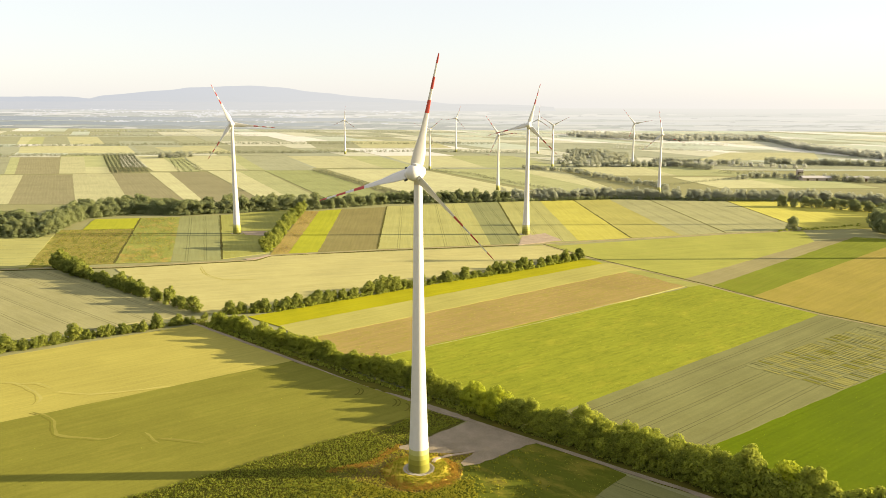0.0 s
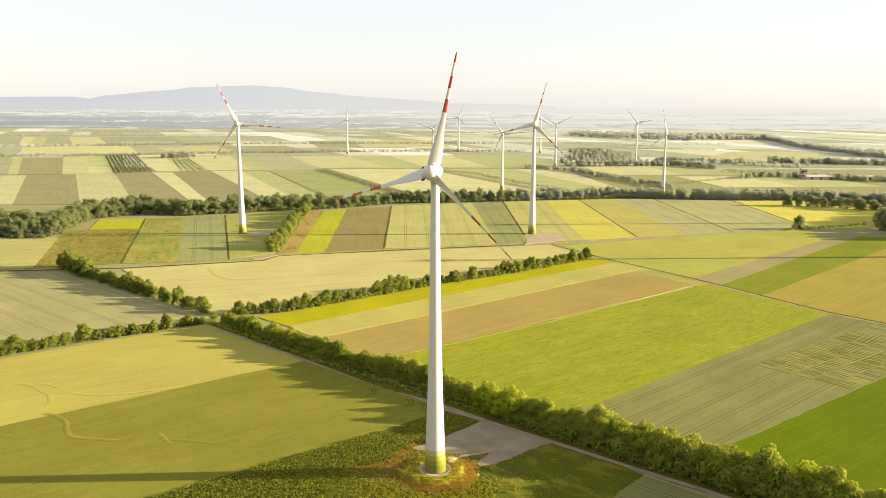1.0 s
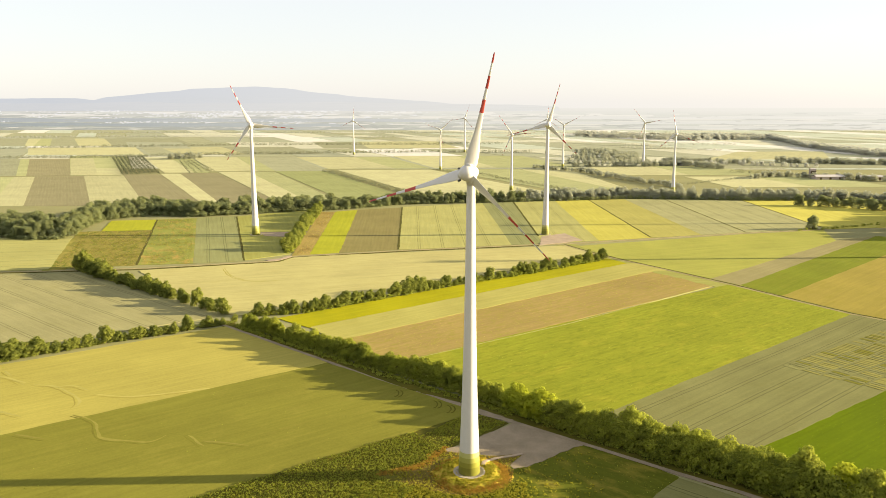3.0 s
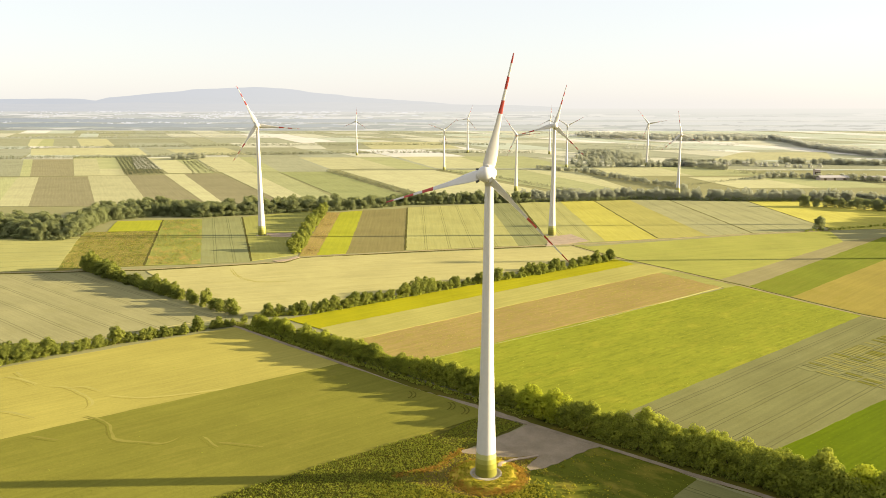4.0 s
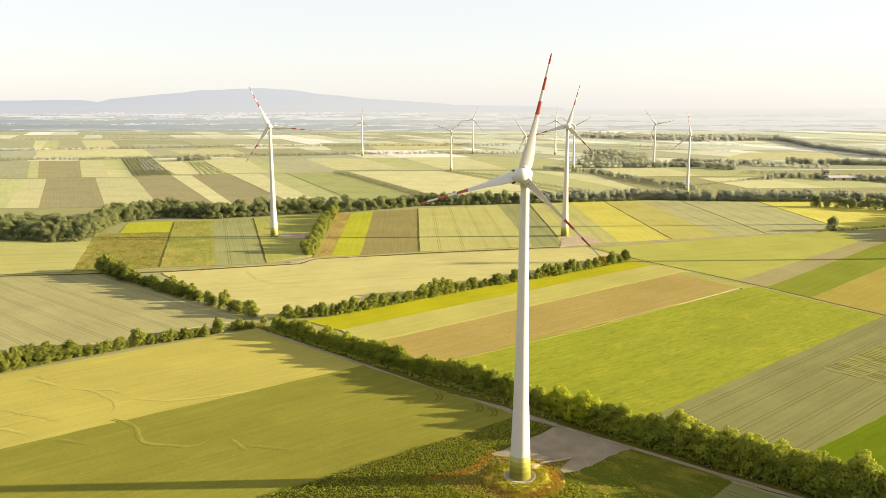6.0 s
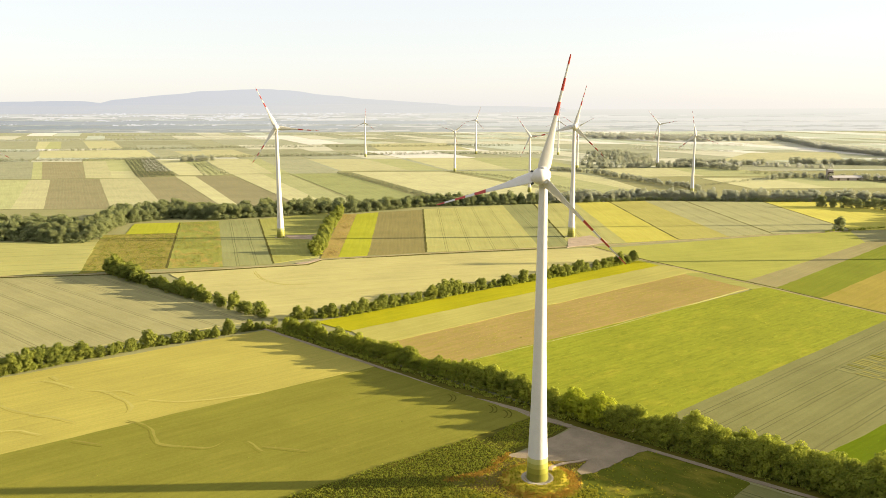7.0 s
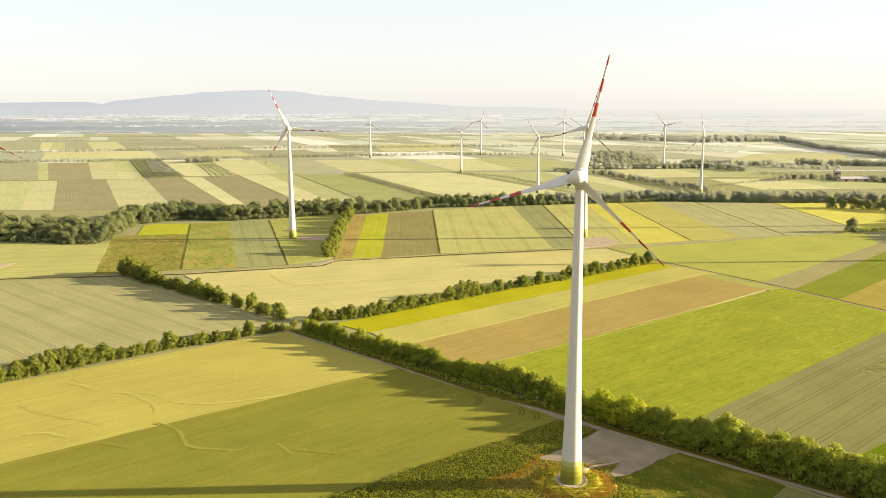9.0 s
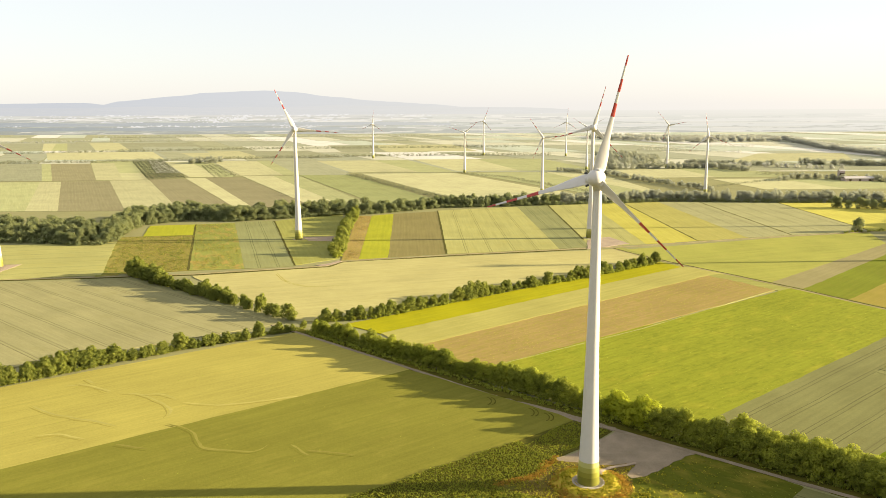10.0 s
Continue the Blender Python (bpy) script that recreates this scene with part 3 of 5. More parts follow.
# hedge beside the second turbine
hedge([(-176, 842), (-168, 722), (-158, 612)], 7.0, MID, 1.0, 1.35, "green hedge tree beside the reddish fallow strip", "hedge trees by the fallow strip", 18, 3.0)
shrubs("hedge_undergrowth", [(-176, 842), (-167, 722), (-156, 604)], 4.0, 0.7, 3.5, LEAF, "green bushes beside the fallow strip", 19, 2, 3.0, 44)
# wood belt across the plain
west_edge = [(-560, 690), (-481, 682), (-425, 675), (-400, 666), (-378, 669), (-376, 692), (-388, 742), (-388, 782), (-352, 818), (-304, 806), (-197, 853), (-160, 864)]
east_edge = [(-160, 864), (-84, 914), (59, 941), (203, 973), (331, 958), (441, 958), (520, 905)]
belt = west_edge + east_edge[1:]
WOODS = (
    (west_edge[2:6], 7.0, 0.5, 0.8, 3.0),
    (west_edge[5:], 7.5, 0.72, 1.0, 3.5),
    (east_edge[:3], 6.5, 0.62, 0.85, 4.0),
    (west_edge[:4], 8.0, 0.6, 0.9, 4.0),
    ([(x - 5, y + 13) for x, y in west_edge], 8.0, 0.75, 1.0, 5.0),
    ([(x - 10, y + 27) for x, y in west_edge], 8.0, 0.8, 1.08, 5.0),
    ([(x - 16, y + 42) for x, y in west_edge[:10]], 8.5, 0.8, 1.05, 6.0),
    ([(x - 3, y + 13) for x, y in east_edge[:3]], 6.0, 0.65, 0.95, 5.0),
    ([(-560, 755), (-450, 742), (-405, 735)], 9.0, 0.8, 1.05, 8.0),
)
for row_, (line, gap_, low_, high_, wander) in enumerate(WOODS):
    wood(line, gap_, WOOD, low_, high_, "closed grey-green woodland in the belt across the plain", 60 + row_, wander)
wood(east_edge[2:], 6.5, HAZED_WOOD, 0.65, 0.85, "haze-paled grey-green woodland at the far end of the belt", 90, 4.0)
wood([(x - 3, y + 13) for x, y in east_edge[2:]], 6.0, HAZED_WOOD, 0.65, 0.95, "haze-paled grey-green woodland at the far end of the belt", 91, 5.0)
shrubs("wood_undergrowth", [(x + 2, y - 5) for x, y in belt], 4.5, 0.8, 4.5, LEAF_WOOD, "grey-green bushes along the foot of the wood", 24, 2, 3.0, 40)
hedge([(372, 905), (420, 890), (470, 850)], 8.0, WOOD, 0.7, 0.95, "dark woodland tree standing before the belt", "trees before the woodland belt", 27, 3.0)
# lone tree by the road and the dark trees beside the tan field
tree(BIG, 318, 733, 1.0, 0.4, "lone broad green tree beside the field road", "")
hedge([(388, 672), (396, 705), (410, 745), (440, 790), (490, 840)], 7.0, WOOD, 0.9, 1.2, "dark woodland tree beside the tan field", "trees beside the tan field", 25, 5.0)
shrubs("hedge_undergrowth", [(300, 724), (345, 740), (400, 765)], 5.0, 0.7, 2.4, LEAF, "low green bushes beside the lone tree", 26, 1, 1.5)


# ---- wind turbines ----
def blade_ring(r, n=14):
    """Outline of the blade at radius r, with its root at 1.6 and its tip at 35.5."""
    knots = [(1.6, 2.6, 0.75), (2.2, 3.7, 0.46), (3.2, 4.25, 0.36), (7.0, 3.7, 0.29), (12.0, 2.1, 0.23), (20.0, 1.1, 0.20), (28.0, 0.74, 0.19), (34.0, 0.52, 0.18), (35.5, 0.32, 0.16)]
    for (ra, ca, ta), (rb, cb, tb) in zip(knots, knots[1:]):
        if r <= rb + 1e-6:
            u = (r - ra) / (rb - ra)
            chord, thick = ca + (cb - ca) * u, ta + (tb - ta) * u
            break
    twist = radians(10 * max(0.0, 1 - r / 26))
    out = []
    for i in range(n):
        a = 2 * math.pi * i / n
        x = chord * (0.5 * math.cos(a) + 0.14 * (1 - thick))
        y = chord * thick * 0.5 * math.sin(a) * (1 if thick > 0.9 else (0.75 + 0.4 * math.cos(a)) ** 0.8)
        out.append((x * math.cos(twist) - y * math.sin(twist), x * math.sin(twist) + y * math.cos(twist), r))
    return out


def blade_mesh(name, stations, grow, material, ends=True):
    rings = []
    for r in stations:
        ring = blade_ring(r)
        cx, cy = sum(p[0] for p in ring) / len(ring), sum(p[1] for p in ring) / len(ring)
        rings.append([(cx + (x - cx) * grow, cy + (y - cy) * grow, z) for x, y, z in ring])
    v, f = loft(rings, ends)
    return data_mesh(name, v, f, material, True)


BLADE = blade_mesh("blade", [1.6, 2.2, 3.0, 4.0, 5.0, 6.0, 7.0, 9.0, 12.0, 16.0, 18.1, 20.05, 22.0, 25.2, 27.0, 28.8, 31.0, 32.6, 34.04, 35.48, 35.5], 1.0, WHITE)
STRIPES = [blade_mesh("red_stripe", [a, (a + b) / 2, b], 1.04, RED, False) for a, b in ((18.1, 22.0), (25.2, 28.8), (32.6, 35.48))]
PROFILE = [(-0.3, 3.64), (0, 3.62), (2.5, 3.5), (4.3, 3.42), (6.0, 3.33), (7.6, 3.24), (16, 2.88), (26, 2.52), (45, 2.02), (65, 1.7), (82, 1.48), (95.4, 1.3)]


def tower_radius(z):
    for (za, ra), (zb, rb) in zip(PROFILE, PROFILE[1:]):
        if z <= zb:
            return ra + (rb - ra) * (z - za) / (zb - za)
    return PROFILE[-1][1]


def turned(name, profile, material, n=32):
    v, f = loft([circle(r, z, n) for z, r in profile])
    return data_mesh(name, v, f, material, True)


TOWER = data_mesh("tower", *loft([circle(tower_radius(z), z, 40) for z in (8.9, 12, 16, 21, 26, 35, 45, 55, 65, 75, 82, 90, 95.4)], False), WHITE, True)
BANDS = [data_mesh("green_band", *loft([circle(tower_radius(a), a, 48), circle(tower_radius(b), b, 48)], False), RINGS[i], True) for i, (a, b) in enumerate(((-0.2, 3.9), (3.9, 5.6), (5.6, 7.2), (7.2, 8.9)))]
FOOT = turned("foundation", [(-0.3, 5.2), (0.34, 5.2), (0.42, 5.08), (0.42, 4.5), (0.3, 4.4), (0.3, 3.0)], CONCRETE, 48)
# axis along z, nose up
SPINNER = turned("spinner", [(3.0, 0.05), (2.92, 0.55), (2.66, 1.15), (2.2, 1.72), (1.5, 2.2), (0.6, 2.5), (-0.5, 2.56), (-1.3, 2.46)][::-1], WHITE)
NACELLE = turned("nacelle", [(-1.45, 2.38), (-2.5, 2.3), (-3.8, 2.0), (-5.1, 1.55), (-6.1, 1.05), (-6.6, 0.6), (-6.75, 0.1)][::-1], WHITE)
SEAL = turned("seal_ring", [(-1.5, 2.25), (-1.25, 2.25)], BLACK)
NECK = turned("yaw_neck", [(-3.2, 1.36), (-1.2, 1.5), (0.0, 1.55)], WHITE)
ROOT = turned("blade_collar", [(1.7, 1.16), (2.0, 1.2), (2.85, 1.2), (2.95, 1.12)], WHITE, 24)
GAPS = [data_mesh("root_gap", *loft([[(x - 0.22, -0.3, 2.3), (x + 0.22, -0.3, 2.3), (x + 0.22, 0.3, 2.3), (x - 0.22, 0.3, 2.3)], [(x - 0.3 + d, -0.25, 3.25), (x + 0.12 + d, -0.25, 3.25), (x + 0.12 + d, 0.25, 3.25), (x - 0.3 + d, 0.25, 3.25)]]), BLACK) for x, d in ((-1.62, -0.2), (2.3, 0.4))]
MAST = turned("wind_vane", [(0, 0.06), (1.3, 0.04), (1.32, 0.3), (1.5, 0.3)], METAL, 8)
LADDER = data_mesh("steps", *joined([loft([[(-0.7, 3.5 + k * 0.4, 0), (0.7, 3.5 + k * 0.4, 0), (0.7, 3.9 + k * 0.4, 0), (-0.7, 3.9 + k * 0.4, 0)], [(-0.7, 3.5 + k * 0.4, 1.8 - k * 0.3), (0.7, 3.5 + k * 0.4, 1.8 - k * 0.3), (0.7, 3.9 + k * 0.4, 1.8 - k * 0.3), (-0.7, 3.9 + k * 0.4, 1.8 - k * 0.3)]]) for k in range(4)]), CONCRETE)
DOOR = data_mesh("door", *loft([[(-0.5, 3.3, 1.8), (0.5, 3.3, 1.8), (0.5, 3.5, 1.8), (-0.5, 3.5, 1.8)], [(-0.5, 3.3, 3.9), (0.5, 3.3, 3.9), (0.5, 3.42, 3.9), (-0.5, 3.42, 3.9)]]), METAL)


def wind_turbine(x, y, size, yaw, phase, label, pitch=35, reach=1.0, detail=False):
    """Tower, egg-shaped nacelle and three striped blades; yaw turns the nose from -y towards +x."""
    ob = tagged(new("wind_turbine"), label, "wind turbine", "wind turbines on the plain")
    ob.matrix_basis = Matrix.Translation((x, y, 0)) @ Matrix.Diagonal((size, size, size, 1))
    part("foundation", FOOT, ob, "pale concrete foundation ring", Matrix.Translation((0, 0, 0.98 if detail else 0.0)))
    part("tower", TOWER, ob)
    for b in BANDS:
        part("green_band", b, ob, "green painted band at the tower foot")
    a = radians(yaw)
    head = Matrix.Translation((0, 0, 98.9)) @ Matrix.Rotation(a, 4, "Z") @ Matrix.Rotation(radians(90), 4, "X")
    hub = head @ Matrix.Translation((0, 0, 2.7))
    nac = part("nacelle", NACELLE, ob, "white egg-shaped nacelle", hub)
    part("spinner", SPINNER, ob, "white rounded spinner", hub)
    part("seal_ring", SEAL, ob, "dark gap ring", hub)
    part("yaw_neck", NECK, ob, "", Matrix.Translation((0, 0, 98.2)))
    part("wind_vane", MAST, ob, "", Matrix.Translation((0, 0, 98.2)) @ Matrix.Rotation(a, 4, "Z") @ Matrix.Translation((0, 0.8, 1.7)))
    if detail:
        part("steps", LADDER, ob, "", Matrix.Rotation(radians(70), 4, "Z"))
        part("door", DOOR, ob, "grey steel door", Matrix.Rotation(radians(70), 4, "Z"))
    for k in range(3):
        spin = hub @ Matrix.Rotation(-radians(phase + 120 * k), 4, "Z") @ Matrix.Rotation(radians(-90), 4, "X")
        part("blade_collar", ROOT, ob, "", spin)
        b = part("blade", BLADE, ob, "white blade with red bands", spin @ Matrix.Rotation(radians(pitch), 4, "Z") @ Matrix.Diagonal((1, 1, reach, 1)))
        for s in STRIPES:
            part("red_stripe", s, b, "red warning band")
        if detail and k == 2:
            for gap in GAPS:
                part("root_gap", gap, b, "dark gap at the blade root")
    return ob


wind_turbine(-14.4, 234.1, 1.0, -23.6, 13.1, "tall white wind turbine with green foot bands and red-striped blades", 34, 1.01, True)
wind_turbine(-205.7, 692.0, 1.01, 8, -25, "white wind turbine with red-striped blades beside green strips", 12, 1.06)
wind_turbine(60.2, 699.0, 1.01, -4, 15, "white wind turbine with red-striped blades on a gravel pad", 12, 1.04)
wind_turbine(-411.7, 570.5, 1.0, 8, 118, "white wind turbine with red-striped blades beside pale wheat", 12, 1.04)
wind_turbine(445, 606, 1.0, 0, 20, "white wind turbine with red-striped blades beyond the tan field", 12)
wind_turbine(510, 782, 1.0, 0, 60, "white wind turbine with red-striped blades beyond the wood edge", 12)
for tx, ty, th, tp in ((-265.6, 1782, 77.5, 5), (-54.5, 1385, 71, 50), (-9, 1868, 81, 20), (52, 1060, 75.6, -35), (172, 1440, 77.7, 62), (270, 1046, 77.1, -10), (330, 1480, 80.3, -40), (184, 1831, 79.2, 5)):
    wind_turbine(tx, ty, th / 98.2, -4, tp, "small far white wind turbine with banded blades", 12, 1.15)


# ---- tracks, pads and the ground round the first turbine ----
strip("track", [(-185, 434), (-148, 403.5), (-81, 345), (-38.7, 307), (-24.2, 297.5), (-11.4, 288.5), (2.6, 276.6), (16.6, 265.6), (26, 258.5), (34.9, 251.5), (52.7, 237.4), (68.3, 225.8), (110, 192), (150, 162)], 2.0, 0.26, GRAVEL, "pale gravel farm track beside the hedgerow", edge=0.12)
slab("gravel_shoulder", [(-52, 318.4), (-38, 308), (-22, 298), (-9, 288.2), (3, 278.4), (1.5, 275.6), (-12, 285.2), (-26, 295.2), (-41, 305.4)], 0.245, GRAVEL, "worn gravel shoulder widening the farm track", "track", ragged=0.5, step=3)
strip("field_road", [(-420, 521), (-332, 533), (-251, 545.6), (-157, 575.2), (-152, 591), (-58.4, 620.3), (48.3, 647.2), (90.6, 656.8), (239.2, 708.8), (321.7, 731.2), (400, 762)], 4.2, 0.12, DIRT, "brown dirt field road across the plain", edge=0.15)
strip("road_ditch", [(-420, 517.6), (-332, 529.6), (-250, 542), (-157.5, 571), (-150, 588), (-58, 616.6), (48.8, 643.4)], 1.8, 0.36, CROPS["DITCH"], "dark grassy ditch beside the field road", "ditch", 0.35)
cross_road = [(70.3, 647), (85.3, 617.7), (103.4, 588.4), (136.2, 543), (163.9, 502.3), (186.7, 464.3), (207, 432.8), (229.6, 408.5), (275, 355)]
strip("track_verge", [(x - 2.0, y - 1.5) for x, y in cross_road], 24.0, 0.25, CROPS["MEADOW"], "grassy field margin beside the dirt track", "verge", 0.1)
# ditch laid as a strip, its shadow painted in as dark grass
strip("track_verge", [(x + 1.3, y + 0.9) for x, y in cross_road], 1.3, 0.335, CROPS["DITCH"], "grass ditch beside the dirt track, darkened for its shadow", "verge", 0.3)
strip("field_track", [(x - 0.7, y - 0.5) for x, y in cross_road], 1.9, 0.34, DIRT, "pale dirt track between the fields", edge=0.15)
slab("gravel_pad", [(-10.8, 262.3), (2.5, 275.6), (16, 266.2), (23.4, 260.8), (26.2, 256.6), (22.5, 255), (15, 248), (5.6, 240.2), (0.4, 238.4), (-0.6, 240.8), (4.4, 249.4), (-4.6, 247.8), (-10, 247.8), (-22.9, 250.9), (-22, 253.1), (-16.5, 256)], 0.23, GRAVEL, "grey gravel crane pad at the turbine foot", "pad", ragged=0.5, step=3)
slab("gravel_pad", [(49.3, 644), (56.1, 686.8), (78.5, 704.7), (90, 668)], 0.4, PALE_GRAVEL, "pinkish gravel crane pad at a turbine foot", "pad", ragged=0.5, step=4)
slab("gravel_pad", [(-205.5, 703.3), (-172.8, 707.7), (-168, 680), (-195.3, 684.4)], 0.36, PALE_GRAVEL, "pale gravel crane pad at a turbine foot", "pad", ragged=0.5, step=4)
slab("gravel_pad", [(-425, 575), (-398, 578), (-398, 548), (-420, 545)], 0.42, PALE_GRAVEL, "pinkish gravel crane pad beside pale wheat", "pad", ragged=0.5, step=4)
slab("gravel_patch", [(-164, 573.5), (-156, 577.5), (-150, 591), (-153, 594), (-158.5, 583), (-168, 577)], 0.38, PALE_GRAVEL, "pale gravel bend of the field road", "gravel", ragged=0.6, step=3)
def blob(cx, cy, rx, ry, seed, wobble=0.3, n=36):
    return [(cx + rx * math.cos(k / n * 6.283) * (1 + wobble * noise.noise((math.cos(k / n * 6.283) * 1.6, math.sin(k / n * 6.283) * 1.6, seed))), cy + ry * math.sin(k / n * 6.283) * (1 + wobble * noise.noise((math.cos(k / n * 6.283) * 1.6, math.sin(k / n * 6.283) * 1.6, seed + 9)))) for k in range(n)]


strip("field_margin", [(-312, 538), (-338, 612), (-368, 705)], 16.0, 0.16, CROPS["SCRUB"], "weedy margin of the fallow strip", "field margin", 0.1)
slab("weedy_ground", blob(-15, 227, 22, 22, 1.0, 0.4), 0.17, CROPS["GRASS"], "rough green and yellow grass round the turbine foot", "grass", ragged=0.8, step=1.5)
# weedy soil, its colour darkened for the shade left of the mound
slab("rusty_ground", [(-22.5, 252.5), (-26.8, 246.9), (-28.8, 241.8), (-32.4, 238.6), (-37, 236.6), (-43, 234), (-40, 230), (-36, 228.4), (-29, 225), (-22, 221), (-14, 219.8), (-6, 222.6), (-1, 229), (0.5, 237), (-1, 241), (4, 249), (-10, 247.9), (-22, 251)], 0.215, CROPS["RUST"], "rust-brown weedy soil round the turbine mound, darkened for shade", "weedy soil", ragged=0.7, step=1.5)

MOUND_AT = (-14.0, 234.2)


def mound_z(x, y):
    """Height of the grassy mound round the tower foot."""
    d = math.hypot(x - MOUND_AT[0], y - MOUND_AT[1])
    edge = 13.0 + 1.6 * noise.noise((x * 0.1, y * 0.1, 4.0))
    u = max(0.0, min(1.0, (edge - d) / (edge - 7.6)))
    return 0.17 + 1.12 * u * u * (3 - 2 * u)


def mound():
    rings = []
    for d in (4.6, 5.6, 6.6, 7.6, 8.4, 9.2, 10.0, 10.8, 11.6, 12.4, 13.2, 14.0, 15.0):
        ring = []
        for k in range(96):
            x, y = MOUND_AT[0] + d * math.cos(k / 96 * 6.2832), MOUND_AT[1] + d * math.sin(k / 96 * 6.2832)
            ring.append((x, y, mound_z(x, y) + 0.10 * noise.noise((x * 0.6, y * 0.6, 1.0)) - (0.16 if d > 14.5 else 0)))
        rings.append(ring)
    tagged(new("grassy_mound", data_mesh("grassy_mound", *loft(rings, False), CROPS["MOUND"], True)), "golden-green grassy mound round the turbine base", "mound", kind="structure")


mound()


def footpath():
    """A narrow path from the gravel pad up the mound to the foundation."""
    line = [(-9.8, 238.0), (-9.4, 240.4), (-7.8, 243.6), (-5.4, 245.6), (-2.6, 246.7), (0.6, 247.7), (4.2, 249.4)]
    pts = []
    for a, b in zip(line, line[1:]):
        pts += [Vector(a).lerp(Vector(b), k / 4) for k in range(4)]
    pts.append(Vector(line[-1]))
    vs, fs = [], []
    for i, p in enumerate(pts):
        d = (pts[min(i + 1, len(pts) - 1)] - pts[max(i - 1, 0)]).normalized()
        s_ = Vector((-d.y, d.x)) * (0.62 + 0.1 * noise.noise((i * 0.7, 0, 0)))
        for q in (p + s_, p - s_):
            z = mound_z(q.x, q.y)
            vs += [(q.x, q.y, z - 0.1), (q.x, q.y, z + 0.24)]
    for i in range(len(pts) - 1):
        a, b = 4 * i, 4 * i + 4
        fs += [(a, b, b + 1, a + 1), (a + 1, b + 1, b + 3, a + 3), (a + 3, b + 3, b + 2, a + 2)]
    tagged(new("footpath", data_mesh("footpath", vs, fs, PALE_GRAVEL)), "narrow pale footpath curving up to the turbine", "path", kind="structure")


footpath()


def weeds(name, material, count, seed, test, size, label):
    """Low weed tufts scattered where test(x, y) allows."""
    rng = random.Random(seed)
    pieces = []
    for _ in range(count):
        x, y = rng.uniform(-56, 30), rng.uniform(204, 256)
        if rng.random() < test(x, y):
            r = size * rng.uniform(0.6, 1.3)
            pieces.append(leaf_cloud([((x, y, 0.05 + mound_z(x, y) + r * 0.4), r)], 6, r * 0.8, rng))
    v, f = joined(pieces)
    return tagged(new(name, data_mesh(name, v, f, material)), label, "weeds", kind="stuff")


PAD_EDGE = [Vector(p) for p in ((-10.8, 262.3), (2.5, 275.6), (26.2, 256.6), (22.5, 255), (15, 248), (5.6, 240.2), (0.4, 238.4), (-0.6, 240.8), (4.4, 249.4), (-4.6, 247.8), (-10, 247.8), (-22.9, 250.9), (-22, 253.1), (-16.5, 256))]
RUST_EDGE = [Vector(p) for p in ((-22.5, 252.5), (-26.8, 246.9), (-28.8, 241.8), (-32.4, 238.6), (-37, 236.6), (-43, 234), (-40, 230), (-36, 228.4), (-29, 225), (-22, 221), (-14, 219.8), (-6, 222.6), (-1, 229), (0.5, 237), (-1, 241), (4, 249), (-10, 247.9), (-22, 251))]
FOOTPATH = ((-9.4, 240.4), (-7.8, 243.6), (-5.4, 245.6), (-2.6, 246.7), (0.6, 247.7), (4.2, 249.4))


def inside(p, poly):
    hit = False
    for a, b in zip(poly, poly[1:] + poly[:1]):
        if (a.y > p.y) != (b.y > p.y) and p.x < (b.x - a.x) * (p.y - a.y) / (b.y - a.y) + a.x:
            hit = not hit
    return hit


def bare(x, y):
    """Ground kept free: tower foot, pad and path."""
    return math.hypot(x + 14.4, y - 234.1) < 5.5 or inside(Vector((x, y)), PAD_EDGE) or any(math.hypot(x - a, y - b) < 1.9 for a, b in FOOTPATH)


RUST_LINE = [Vector(p) for p in ((-22.5, 252.5), (-26.8, 246.9), (-28.8, 241.8), (-32.4, 238.6), (-37, 236.6), (-43, 234))]


def off_line(p, line):
    """Distance from a point to a line of points."""
    best = 99.0
    for a, b in zip(line, line[1:]):
        u = max(0.0, min(1.0, (p - a).dot(b - a) / (b - a).length_squared))
        best = min(best, (p - a.lerp(b, u)).length)
    return best


def rusty(x, y):
    """Rusty weeds grow along the crop's edge and on the mound's outer slope, fewer on its shaded side."""
    if x > 3 or y < 216 or bare(x, y):
        return 0
    dx, dy = x - MOUND_AT[0], y - MOUND_AT[1]
    d = math.hypot(dx, dy)
    n = noise.noise((x * 0.22, y * 0.22, 1)) * 0.5 + 0.5
    ring = max(0.0, 1 - abs(d - 11.6 + 1.6 * (n - 0.5)) / 2.4) * (1.0 if dx - dy > -4 else 0.25)
    edge = max(0.0, 1 - off_line(Vector((x, y)), RUST_LINE) / 2.4)
    return min(1.0, max(ring, edge) * (0.6 + 0.7 * n))


def grassy(x, y):
    if bare(x, y) or x < -52 and y > 228:
        return 0
    n = noise.noise((x * 0.16, y * 0.16, 7)) * 0.5 + 0.5
    d = math.hypot(x - MOUND_AT[0], y - MOUND_AT[1])
    if d < 10.0:
        return 0.45 * n
    if inside(Vector((x, y)), RUST_EDGE):
        return 0.2 * n
    return (0.8 if y < 229 and x < 4 else 0.12) * n * max(0.1, 1 - math.hypot(x + 16, y - 220) / 44)


weeds("rusty_weeds", LEAF_RUST, 60000, 5, rusty, 0.24, "rusty orange weeds round the turbine foot")
weeds("yellow_weeds", LEAF_WEED, 70000, 6, grassy, 0.28, "yellow-green weed tufts round the turbine foot")
slab("meadow", [(25.4, 257.5), (36, 249), (52.5, 234.5), (52, 229), (42.8, 223), (30, 205), (-40, 195), (-22, 226), (-3, 238), (9.9, 244.5)], 0.12, CROPS["GRASS"], "dark green meadow beside the gravel pad", "meadow", ragged=0.5, step=2.0, grow=1.1)
